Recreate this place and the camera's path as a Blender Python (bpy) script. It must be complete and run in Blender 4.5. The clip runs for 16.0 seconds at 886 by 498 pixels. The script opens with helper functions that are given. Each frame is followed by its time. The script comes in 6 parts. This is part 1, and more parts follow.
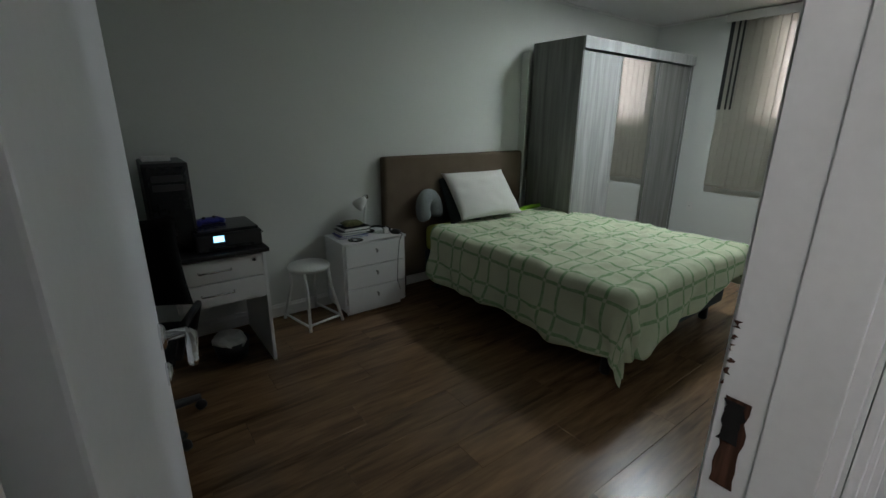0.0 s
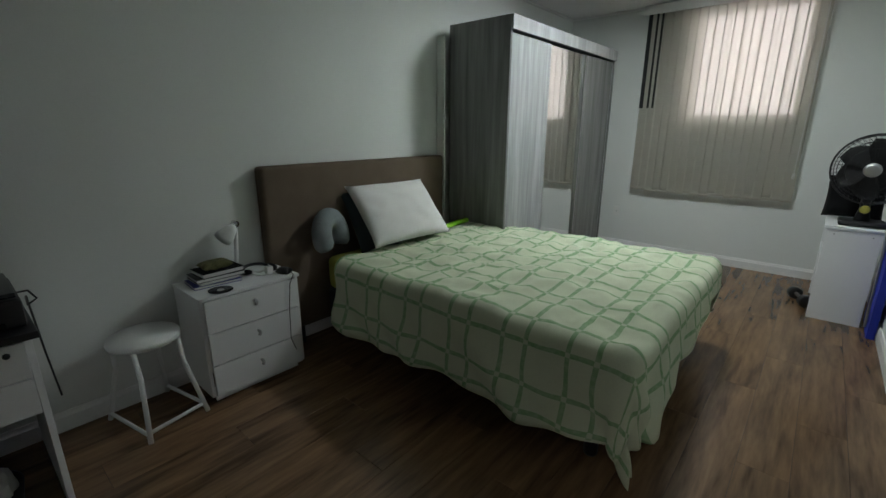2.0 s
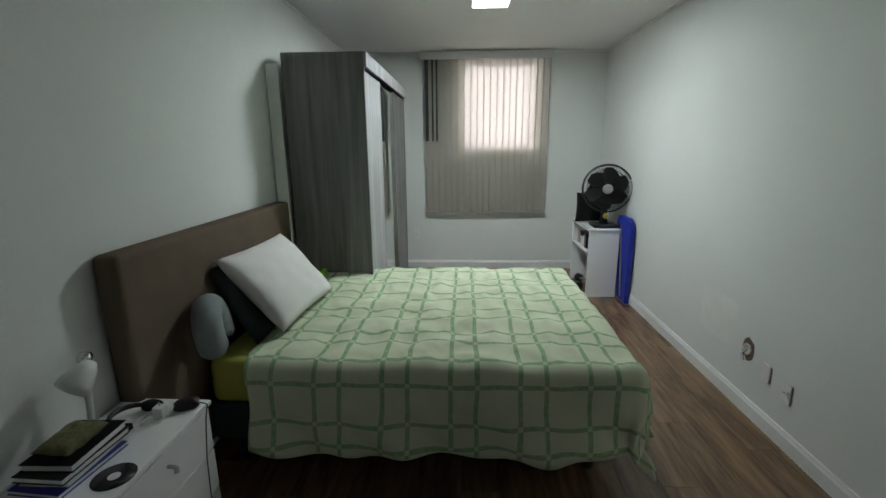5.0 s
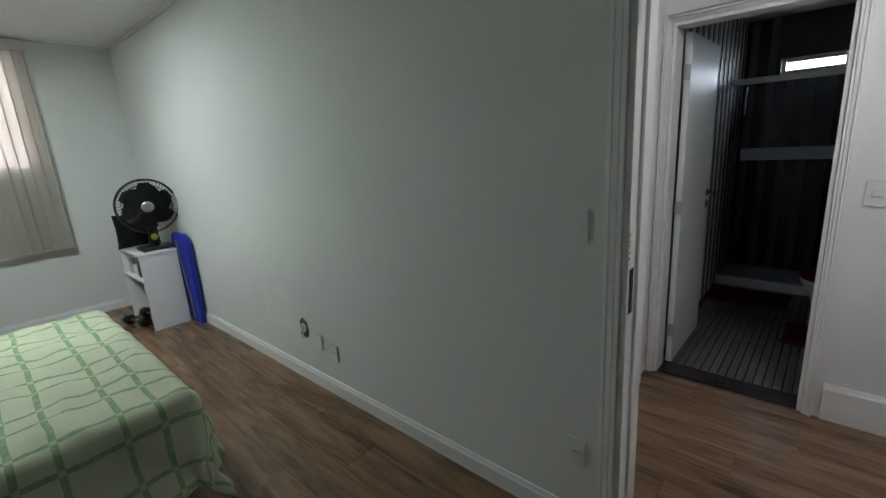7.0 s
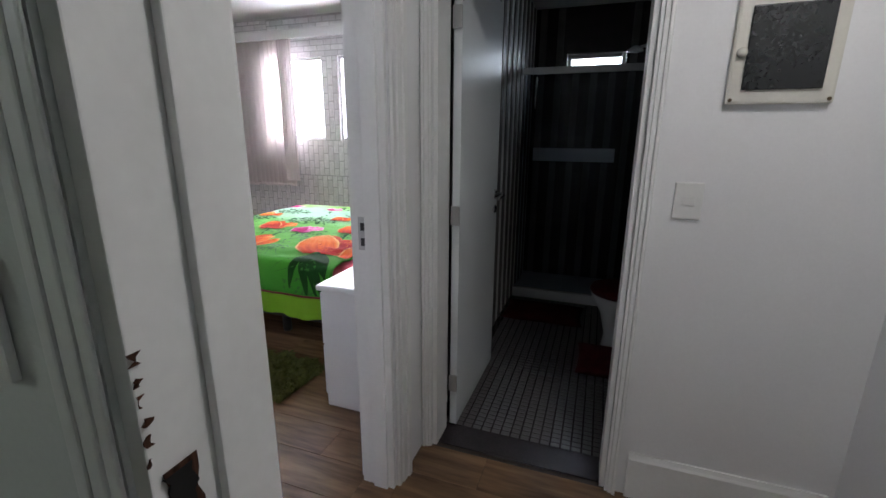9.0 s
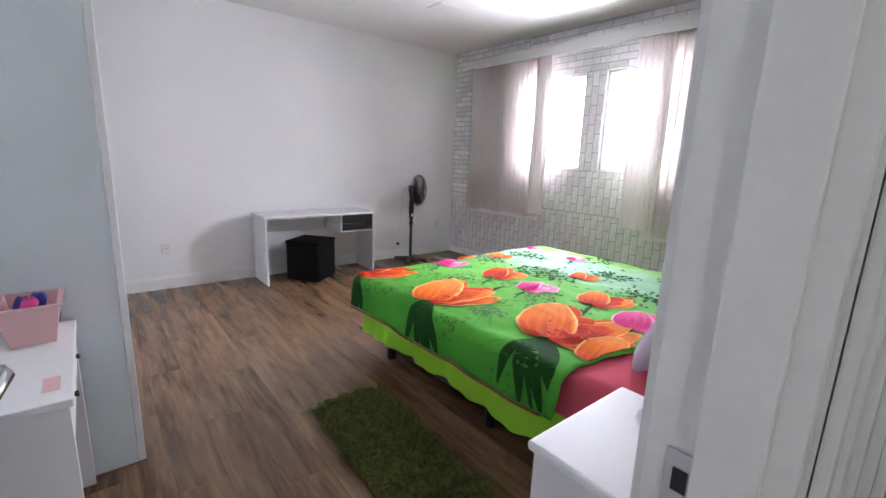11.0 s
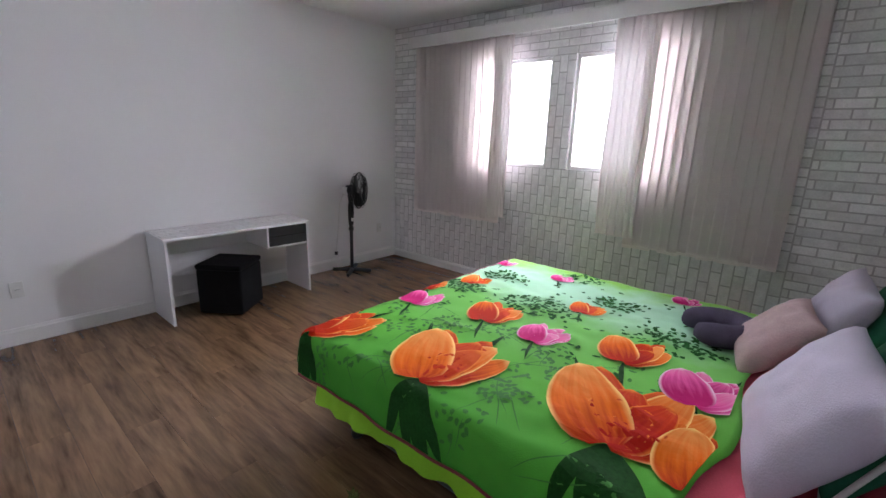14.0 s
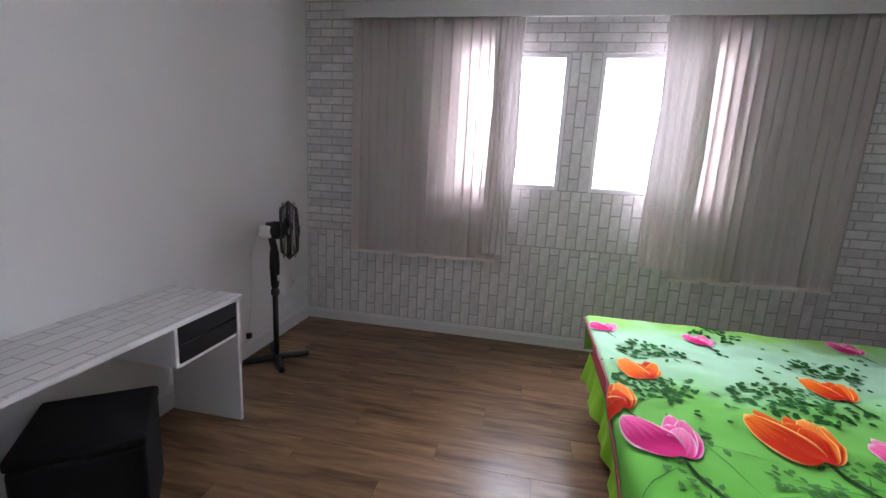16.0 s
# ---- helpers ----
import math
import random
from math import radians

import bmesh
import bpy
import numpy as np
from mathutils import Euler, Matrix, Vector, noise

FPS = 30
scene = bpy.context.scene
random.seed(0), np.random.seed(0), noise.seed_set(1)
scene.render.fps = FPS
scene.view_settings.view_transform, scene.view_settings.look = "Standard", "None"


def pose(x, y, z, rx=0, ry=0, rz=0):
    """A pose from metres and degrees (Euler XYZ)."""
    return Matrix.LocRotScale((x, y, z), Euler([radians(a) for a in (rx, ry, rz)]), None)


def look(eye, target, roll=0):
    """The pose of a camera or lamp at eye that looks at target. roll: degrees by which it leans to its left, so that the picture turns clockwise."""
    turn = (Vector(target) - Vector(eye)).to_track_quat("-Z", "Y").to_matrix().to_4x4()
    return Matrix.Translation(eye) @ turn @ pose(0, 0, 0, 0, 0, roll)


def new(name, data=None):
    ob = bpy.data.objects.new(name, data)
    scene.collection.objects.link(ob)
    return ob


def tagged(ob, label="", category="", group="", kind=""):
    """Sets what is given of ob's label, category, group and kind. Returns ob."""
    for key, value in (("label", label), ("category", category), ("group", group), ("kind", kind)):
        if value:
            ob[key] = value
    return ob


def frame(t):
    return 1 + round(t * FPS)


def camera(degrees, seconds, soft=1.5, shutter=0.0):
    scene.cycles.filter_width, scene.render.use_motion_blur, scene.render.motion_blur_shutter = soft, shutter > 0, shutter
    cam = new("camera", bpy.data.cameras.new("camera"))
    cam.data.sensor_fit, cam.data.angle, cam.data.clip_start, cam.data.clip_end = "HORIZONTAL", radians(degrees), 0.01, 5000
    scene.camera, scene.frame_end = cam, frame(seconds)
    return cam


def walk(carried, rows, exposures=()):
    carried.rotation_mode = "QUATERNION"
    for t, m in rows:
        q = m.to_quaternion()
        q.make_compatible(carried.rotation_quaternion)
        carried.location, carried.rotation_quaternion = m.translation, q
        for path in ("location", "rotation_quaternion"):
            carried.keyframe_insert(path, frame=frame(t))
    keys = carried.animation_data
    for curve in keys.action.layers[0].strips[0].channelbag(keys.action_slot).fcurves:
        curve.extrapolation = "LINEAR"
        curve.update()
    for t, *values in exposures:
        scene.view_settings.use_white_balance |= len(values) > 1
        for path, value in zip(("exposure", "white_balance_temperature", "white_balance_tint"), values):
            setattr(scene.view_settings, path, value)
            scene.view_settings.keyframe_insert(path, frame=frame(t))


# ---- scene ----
cam = camera(91.1, 16.0)
PATH = [
    (0, (-0.23, -0.07, 1.501), (0.923, 1.461, 0.93), 0.5),
    (0.5, (-0.146, 0.099, 1.542), (0.929, 1.665, 0.914), 2.0),
    (1, (0.006, 0.285, 1.498), (1.268, 1.724, 0.916), 2.1),
    (1.5, (0.143, 0.395, 1.464), (1.581, 1.657, 0.883), 1.4),
    (2, (0.315, 0.647, 1.418), (1.776, 1.904, 0.884), 0.1),
    (2.5, (0.388, 0.839, 1.378), (1.871, 2.075, 0.857), 1.3),
    (3, (0.345, 1.052, 1.32), (2.083, 1.906, 0.819), -1.2),
    (5.5, (0.068, 1.897, 1.612), (2.008, 1.706, 1.167), -0.5),
    (6, (0.077, 1.736, 1.559), (1.917, 1.084, 1.12), -1.5),
    (6.5, (0.032, 1.664, 1.575), (1.645, 0.573, 1.123), -1.3),
    (7, (-0.004, 1.516, 1.539), (1.305, 0.08, 1.066), -3.6),
    (7.5, (-0.006, 1.302, 1.503), (1.008, -0.326, 0.935), -3.6),
    (8, (0.019, 1.02, 1.475), (0.789, -0.743, 0.926), -0.4),
    (8.5, (0.07, 0.695, 1.453), (0.717, -1.106, 0.866), 0.7),
    (9, (0.118, 0.343, 1.395), (0.769, -1.476, 0.895), 0.4),
    (9.5, (0.2, -0.018, 1.41), (1.174, -1.677, 0.864), 2.4),
    (10, (0.37, -0.22, 1.42), (1.701, -1.635, 0.942), 3.8),
    (12.5, (1.04, -0.675, 1.508), (2.6, -1.856, 1.095), 1.4),
    (13, (1.045, -0.662, 1.557), (2.481, -1.993, 1.149), 1.4),
    (13.5, (1.154, -0.68, 1.586), (2.5, -2.081, 1.113), 1.6),
    (14, (1.535, -0.784, 1.597), (2.789, -2.262, 1.103), 1.8),
    (14.5, (2.031, -0.953, 1.583), (3.308, -2.405, 1.075), 1.5),
    (15, (2.631, -0.978, 1.566), (3.735, -2.584, 1.119), 1.5),
    (15.5, (3.215, -1.065, 1.528), (3.91, -2.902, 1.149), 1.4),
    (16, (3.896, -1.177, 1.518), (4.258, -3.104, 1.124), 3.1),
]
EXPOSURES = [(0, -0.32), (0.7, -0.2), (2, -0.12), (3, 0.0), (5.5, 0.15), (7.5, 0.1), (8.0, 0.0), (8.5, -0.2), (9, -0.05), (9.5, 0.1), (10, 0.3), (12.5, -0.25), (13.5, -0.5), (14.5, -0.52), (15.5, -0.58), (16, -0.72)]
walk(cam, [(t, look(eye, target, roll)) for t, eye, target, roll in PATH], EXPOSURES)

# ---- light ----
world = bpy.data.worlds.new("world")
scene.world = world
world.use_nodes = True
_wn = world.node_tree
_sky = _wn.nodes.new("ShaderNodeTexSky")
_sky.sky_type, _sky.sun_disc = "NISHITA", False
_sky.sun_elevation, _sky.sun_rotation = radians(55), radians(200)
_wn.links.new(_sky.outputs[0], _wn.nodes["Background"].inputs[0])
_wn.nodes["Background"].inputs[1].default_value = 0.12


def area(name, m, sx, sy, watts, colour):
    data = bpy.data.lights.new(name, "AREA")
    data.shape, data.size, data.size_y, data.energy, data.color = "RECTANGLE", sx, sy, watts, colour
    ob = new(name, data)
    ob.matrix_world = m
    return ob


sun_data = bpy.data.lights.new("sun", "SUN")
sun_data.energy, sun_data.angle, sun_data.color = 1.0, radians(10), (1.0, 0.96, 0.9)
sun = new("sun", sun_data)
sun.matrix_world = look((0, -8, 12), (1.5, 0, 0))
# daylight in the openings of the windows
area("daylight_window_1", look((6.0, 1.4, 2.05), (0, 1.4, 1.7)), 0.9, 1.0, 9, (1.0, 0.93, 0.92))
area("daylight_window_2", look((4.05, -5.3, 1.95), (2.6, 0, 0.7)), 0.95, 1.15, 170, (0.98, 0.96, 1.12))
area("daylight_window_3", look((3.05, -5.3, 1.95), (2.2, 0, 0.7)), 0.95, 1.15, 170, (0.98, 0.96, 1.12))
bath_light = area("daylight_bathroom", look((0.25, -4.1, 2.05), (0.1, 0, 0.4)), 0.5, 0.14, 2.2, (0.75, 0.86, 1.0))
bath_light.data.spread = radians(100)


# ---- materials ----
def mat(name, colour, rough=0.6, metal=0.0, vary=0.06, scale=6.0, bump=0.05, fine=90.0, spec=0.5, stretch=(1, 1, 1)):
    """A paint, plastic, metal or cloth: colour that varies at two scales, and fine relief."""
    m = bpy.data.materials.new(name)
    m.use_nodes = True
    t = m.node_tree
    b = t.nodes["Principled BSDF"]
    co = t.nodes.new("ShaderNodeTexCoord")
    mp = t.nodes.new("ShaderNodeMapping")
    mp.inputs["Scale"].default_value = stretch
    t.links.new(co.outputs["Object"], mp.inputs[0])
    n1, n2 = t.nodes.new("ShaderNodeTexNoise"), t.nodes.new("ShaderNodeTexNoise")
    n1.inputs["Scale"].default_value, n1.inputs["Detail"].default_value = scale, 4
    n2.inputs["Scale"].default_value, n2.inputs["Detail"].default_value = fine, 3
    t.links.new(mp.outputs[0], n1.inputs[0])
    t.links.new(mp.outputs[0], n2.inputs[0])
    add = t.nodes.new("ShaderNodeMath")
    add.operation = "ADD"
    t.links.new(n1.outputs[0], add.inputs[0])
    t.links.new(n2.outputs[0], add.inputs[1])
    ramp = t.nodes.new("ShaderNodeMapRange")
    ramp.inputs[1].default_value, ramp.inputs[2].default_value = 0.6, 1.4
    ramp.inputs[3].default_value, ramp.inputs[4].default_value = 1 - vary, 1 + vary
    t.links.new(add.outputs[0], ramp.inputs[0])
    mul = t.nodes.new("ShaderNodeVectorMath")
    mul.operation = "SCALE"
    mul.inputs[0].default_value = colour
    t.links.new(ramp.outputs[0], mul.inputs["Scale"])
    t.links.new(mul.outputs[0], b.inputs["Base Color"])
    b.inputs["Roughness"].default_value, b.inputs["Metallic"].default_value = rough, metal
    b.inputs["Specular IOR Level"].default_value = spec
    if bump:
        bp = t.nodes.new("ShaderNodeBump")
        bp.inputs["Strength"].default_value, bp.inputs["Distance"].default_value = bump, 0.01
        t.links.new(add.outputs[0], bp.inputs["Height"])
        t.links.new(bp.outputs[0], b.inputs["Normal"])
    return m


def glow(name, colour, strength):
    m = bpy.data.materials.new(name)
    m.use_nodes = True
    b = m.node_tree.nodes["Principled BSDF"]
    b.inputs["Base Color"].default_value = (*colour, 1)
    b.inputs["Emission Color"].default_value = (*colour, 1)
    b.inputs["Emission Strength"].default_value = strength
    return m


def nodes_of(m):
    return m.node_tree, m.node_tree.nodes, m.node_tree.nodes["Principled BSDF"], m.node_tree.links.new


def wood(name, dark, light, grain, rough, spec=0.4, axis=0, random=0.0, run=0.06):
    """Long streaks of grain along one axis, and a tone of its own for every piece."""
    m = bpy.data.materials.new(name)
    m.use_nodes = True
    t, nodes, b, link = nodes_of(m)
    co, mp, info = nodes.new("ShaderNodeTexCoord"), nodes.new("ShaderNodeMapping"), nodes.new("ShaderNodeObjectInfo")
    sc = [grain, grain, grain]
    sc[axis] = grain * run
    mp.inputs["Scale"].default_value = sc
    off = nodes.new("ShaderNodeVectorMath")
    off.operation = "SCALE"
    off.inputs[0].default_value = (13.0, 7.0, 3.0)
    link(info.outputs["Random"], off.inputs["Scale"])
    add = nodes.new("ShaderNodeVectorMath")
    link(co.outputs["Object"], add.inputs[0])
    link(off.outputs[0], add.inputs[1])
    link(add.outputs[0], mp.inputs[0])
    n1, n2 = nodes.new("ShaderNodeTexNoise"), nodes.new("ShaderNodeTexNoise")
    n1.inputs["Scale"].default_value, n1.inputs["Detail"].default_value, n1.inputs["Distortion"].default_value = 1.0, 6, 0.6
    n2.inputs["Scale"].default_value, n2.inputs["Detail"].default_value = 3.5, 4
    link(mp.outputs[0], n1.inputs[0])
    link(mp.outputs[0], n2.inputs[0])
    mix = nodes.new("ShaderNodeMath")
    mix.operation = "MULTIPLY_ADD"
    mix.inputs[1].default_value = 0.45
    link(n2.outputs[0], mix.inputs[0])
    link(n1.outputs[0], mix.inputs[2])
    tone = nodes.new("ShaderNodeMath")
    tone.operation = "MULTIPLY_ADD"
    tone.inputs[1].default_value = random
    link(info.outputs["Random"], tone.inputs[0])
    link(mix.outputs[0], tone.inputs[2])
    ramp = nodes.new("ShaderNodeValToRGB")
    ramp.color_ramp.elements[0].position, ramp.color_ramp.elements[0].color = 0.52, (*dark, 1)
    ramp.color_ramp.elements[1].position, ramp.color_ramp.elements[1].color = 0.95 + random, (*light, 1)
    link(tone.outputs[0], ramp.inputs[0])
    link(ramp.outputs[0], b.inputs["Base Color"])
    b.inputs["Roughness"].default_value, b.inputs["Specular IOR Level"].default_value = rough, spec
    bp = nodes.new("ShaderNodeBump")
    bp.inputs["Strength"].default_value, bp.inputs["Distance"].default_value = 0.12, 0.003
    link(mix.outputs[0], bp.inputs["Height"])
    link(bp.outputs[0], b.inputs["Normal"])
    return m


def cloth_plaid(name):
    """Pale bedspread with woven double green lines, in the cloth's own metres (UV)."""
    m = mat(name, (0.6, 0.645, 0.48), 0.9, vary=0.12, scale=4, bump=0.4, fine=260, spec=0.1)
    t, nodes, b, link = nodes_of(m)
    uv, sep = nodes.new("ShaderNodeUVMap"), nodes.new("ShaderNodeSeparateXYZ")
    uv.uv_map = "cloth"
    wob, wn = nodes.new("ShaderNodeVectorMath"), nodes.new("ShaderNodeTexNoise")
    wn.inputs["Scale"].default_value = 3.0
    wob.operation = "MULTIPLY_ADD"
    wob.inputs[1].default_value = (0.035, 0.035, 0)
    link(uv.outputs[0], wn.inputs[0])
    link(wn.outputs["Color"], wob.inputs[0])
    link(uv.outputs[0], wob.inputs[2])
    link(wob.outputs[0], sep.inputs[0])

    def fn(op, a, c=None, d=None):
        n = nodes.new("ShaderNodeMath")
        n.operation = op
        for i, v in enumerate((a, c, d)):
            if v is None:
                continue
            if isinstance(v, (int, float)):
                n.inputs[i].default_value = v
            else:
                link(v, n.inputs[i])
        return n.outputs[0]

    def lines(axis, period, half):
        w = fn("PINGPONG", sep.outputs[axis], period / 2)
        return fn("LESS_THAN", fn("ABSOLUTE", fn("SUBTRACT", w, half)), 0.0105)

    ax, ay = lines(0, 0.31, 0.058), lines(1, 0.31, 0.058)
    either = fn("MAXIMUM", ax, ay)
    knot = fn("MULTIPLY", ax, ay)
    mask = fn("MULTIPLY", either, fn("SUBTRACT", 1.0, fn("MULTIPLY", knot, 0.8)))
    tone = nodes.new("ShaderNodeTexNoise")
    tone.inputs["Scale"].default_value = 40
    link(uv.outputs[0], tone.inputs[0])
    mask = fn("MULTIPLY", mask, fn("MULTIPLY_ADD", tone.outputs[0], 0.9, 0.25))
    mix = nodes.new("ShaderNodeMix")
    mix.data_type = "RGBA"
    src = b.inputs["Base Color"].links[0].from_socket
    link(mask, mix.inputs[0])
    link(src, mix.inputs[6])
    mix.inputs[7].default_value = (0.17, 0.35, 0.15, 1)
    link(mix.outputs[2], b.inputs["Base Color"])
    return m


def cover_cloth(name):
    """Printed meadow: deep green at the near hem, lime, a mint sky band, lime again (UV, metres)."""
    m = mat(name, (0.2, 0.5, 0.06), 0.85, vary=0.2, scale=3, bump=0.15, fine=200, spec=0.1)
    t, nodes, b, link = nodes_of(m)
    uv, sep, nz = nodes.new("ShaderNodeUVMap"), nodes.new("ShaderNodeSeparateXYZ"), nodes.new("ShaderNodeTexNoise")
    uv.uv_map = "cloth"
    nz.inputs["Scale"].default_value, nz.inputs["Detail"].default_value = 4.0, 5
    link(uv.outputs[0], sep.inputs[0])
    link(uv.outputs[0], nz.inputs[0])
    mad, rng = nodes.new("ShaderNodeMath"), nodes.new("ShaderNodeMapRange")
    mad.operation = "MULTIPLY_ADD"
    mad.inputs[1].default_value = 0.5
    link(nz.outputs[0], mad.inputs[0])
    link(sep.outputs[1], mad.inputs[2])
    rng.inputs[1].default_value, rng.inputs[2].default_value = -4.1, -1.3
    link(mad.outputs[0], rng.inputs[0])
    ramp = nodes.new("ShaderNodeValToRGB")
    stops = ((0.0, (0.3, 0.62, 0.1)), (0.14, (0.28, 0.6, 0.12)), (0.24, (0.42, 0.72, 0.5)), (0.36, (0.42, 0.72, 0.48)), (0.48, (0.2, 0.56, 0.12)), (0.72, (0.13, 0.48, 0.055)), (1.0, (0.04, 0.26, 0.03)))
    e = ramp.color_ramp.elements
    e[0].position, e[0].color = stops[0][0], (*stops[0][1], 1)
    e[1].position, e[1].color = stops[-1][0], (*stops[-1][1], 1)
    for p, c in stops[1:-1]:
        e.new(p).color = (*c, 1)
    link(rng.outputs[0], ramp.inputs[0])
    link(ramp.outputs[0], b.inputs["Base Color"])
    return m


def petal(name, core, body, rim):
    """Printed petal: deep at the root, bright along the body, a pale frayed rim (UV: s along, q across)."""
    m = bpy.data.materials.new(name)
    m.use_nodes = True
    t, nodes, b, link = nodes_of(m)
    uv, sep, nz, info = nodes.new("ShaderNodeUVMap"), nodes.new("ShaderNodeSeparateXYZ"), nodes.new("ShaderNodeTexNoise"), nodes.new("ShaderNodeObjectInfo")
    uv.uv_map = "print"
    mp = nodes.new("ShaderNodeMapping")
    mp.inputs["Scale"].default_value = (1.3, 4.5, 1)
    link(uv.outputs[0], mp.inputs[0])
    link(mp.outputs[0], nz.inputs[0])
    nz.inputs["Scale"].default_value, nz.inputs["Detail"].default_value = 1.0, 5
    link(uv.outputs[0], sep.inputs[0])

    def fn(op, *args):
        n = nodes.new("ShaderNodeMath")
        n.operation = op
        for k, a in enumerate(args):
            if isinstance(a, (int, float)):
                n.inputs[k].default_value = a
            else:
                link(a, n.inputs[k])
        return n.outputs[0]

    q = fn("ABSOLUTE", sep.outputs[1])
    along = fn("ADD", fn("MULTIPLY_ADD", nz.outputs[0], 0.75, fn("MULTIPLY", sep.outputs[0], 0.75)), fn("MULTIPLY_ADD", info.outputs["Random"], 0.5, -0.6))
    ramp = nodes.new("ShaderNodeValToRGB")
    e = ramp.color_ramp.elements
    e[0].position, e[0].color = 0.18, (*core, 1)
    e[1].position, e[1].color = 0.85, (*[a * 0.7 + c * 0.3 for a, c in zip(body, rim)], 1)
    e.new(0.5).color = (*body, 1)
    link(along, ramp.inputs[0])
    edge = fn("MAXIMUM", fn("POWER", q, 9.0), fn("POWER", sep.outputs[0], 16.0))
    frayed = nodes.new("ShaderNodeMapRange")
    frayed.inputs[1].default_value, frayed.inputs[2].default_value = 0.34, 0.8
    link(fn("MULTIPLY_ADD", nz.outputs[0], 0.25, edge), frayed.inputs[0])
    mix = nodes.new("ShaderNodeMix")
    mix.data_type = "RGBA"
    link(fn("MULTIPLY", frayed.outputs[0], fn("MINIMUM", fn("MULTIPLY", sep.outputs[0], 2.5), 1.0)), mix.inputs[0])
    link(ramp.outputs[0], mix.inputs[6])
    mix.inputs[7].default_value = (*rim, 1)
    link(mix.outputs[2], b.inputs["Base Color"])
    b.inputs["Roughness"].default_value, b.inputs["Specular IOR Level"].default_value = 0.85, 0.1
    return m


def blind_cloth(name, colour, through_part, holes=0.1):
    """Thin woven slat: it scatters light back and lets some through."""
    m = mat(name, colour, 0.9, vary=0.06, scale=4, bump=0.15, fine=300, spec=0.1, stretch=(1, 1, 0.1))
    t, nodes, b, link = nodes_of(m)
    tr, mix = nodes.new("ShaderNodeBsdfTranslucent"), nodes.new("ShaderNodeMixShader")
    tr.inputs[0].default_value = (*colour, 1)
    mix.inputs[0].default_value = through_part
    link(b.outputs[0], mix.inputs[1])
    link(tr.outputs[0], mix.inputs[2])
    clear, weave = nodes.new("ShaderNodeBsdfTransparent"), nodes.new("ShaderNodeMixShader")
    weave.inputs[0].default_value = holes
    link(mix.outputs[0], weave.inputs[1])
    link(clear.outputs[0], weave.inputs[2])
    link(weave.outputs[0], nodes["Material Output"].inputs[0])
    return m


def glass(name, colour=(1, 1, 1), rough=0.0, clear=0.9):
    m = bpy.data.materials.new(name)
    m.use_nodes = True
    t, nodes, b, link = nodes_of(m)
    b.inputs["Base Color"].default_value = (*colour, 1)
    b.inputs["Transmission Weight"].default_value = clear
    b.inputs["Roughness"].default_value = rough
    b.inputs["IOR"].default_value = 1.1
    return m


WALL = mat("wall_paint", (0.70, 0.72, 0.70), 0.75, vary=0.035, scale=1.7, bump=0.06, fine=140, spec=0.25)
WHITE_WALL = mat("white_wall_paint", (0.8, 0.8, 0.8), 0.7, vary=0.03, scale=1.7, bump=0.06, fine=140, spec=0.25)
HALL = mat("satin_wall_paint", (0.76, 0.76, 0.77), 0.4, vary=0.03, scale=1.7, bump=0.04, fine=120)
CEIL = mat("ceiling_paint", (0.82, 0.82, 0.81), 0.85, vary=0.02, scale=1.2, bump=0.04, fine=120, spec=0.2)
TRIM = mat("trim_paint", (0.78, 0.78, 0.77), 0.38, vary=0.04, scale=5, bump=0.04, fine=60)
LEAF = mat("door_paint", (0.72, 0.75, 0.76), 0.42, vary=0.03, scale=3, bump=0.03, fine=60)
PLANK = wood("laminate_plank", (0.07, 0.04, 0.0215), (0.25, 0.148, 0.078), 13.0, 0.26, 0.5, 0, 0.1, 0.13)
JOINT = mat("floor_joint", (0.035, 0.024, 0.018), 0.7)
GREYOAK = wood("grey_oak_laminate", (0.12, 0.122, 0.12), (0.25, 0.255, 0.25), 13.0, 0.45, 0.4, 2)
GREYOAK_PALE = wood("pale_grey_oak_laminate", (0.27, 0.275, 0.28), (0.47, 0.48, 0.49), 13.0, 0.4, 0.4, 2)
MDF = mat("white_melamine", (0.8, 0.81, 0.82), 0.35, vary=0.02, scale=3, bump=0.02)
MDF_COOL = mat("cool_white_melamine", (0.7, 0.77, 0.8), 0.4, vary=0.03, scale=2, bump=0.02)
SUEDE = mat("brown_suede", (0.15, 0.115, 0.085), 0.95, vary=0.15, scale=7, bump=0.3, fine=200, spec=0.15)
BLACK = mat("black_plastic", (0.012, 0.012, 0.014), 0.42, vary=0.15, scale=9, bump=0.05)
BLACK_SOFT = mat("black_leatherette", (0.006, 0.006, 0.007), 0.7, spec=0.15, vary=0.2, scale=14, bump=0.3, fine=160)
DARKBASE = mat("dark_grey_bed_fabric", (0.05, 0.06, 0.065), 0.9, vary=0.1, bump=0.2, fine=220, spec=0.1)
CHROME = mat("chrome", (0.75, 0.76, 0.78), 0.16, 1.0, vary=0.05, bump=0.0)
STEEL = mat("brushed_steel", (0.5, 0.5, 0.5), 0.35, 1.0, vary=0.1, fine=200)
WHITEMETAL = mat("white_enamel", (0.78, 0.79, 0.78), 0.3, vary=0.03)
PILLOW = mat("white_pillowcase", (0.74, 0.73, 0.71), 0.9, vary=0.05, scale=6, bump=0.3, fine=180, spec=0.1)
SHEET = mat("yellow_green_sheet", (0.5, 0.5, 0.12), 0.9, vary=0.1, scale=6, bump=0.3, fine=180, spec=0.1)
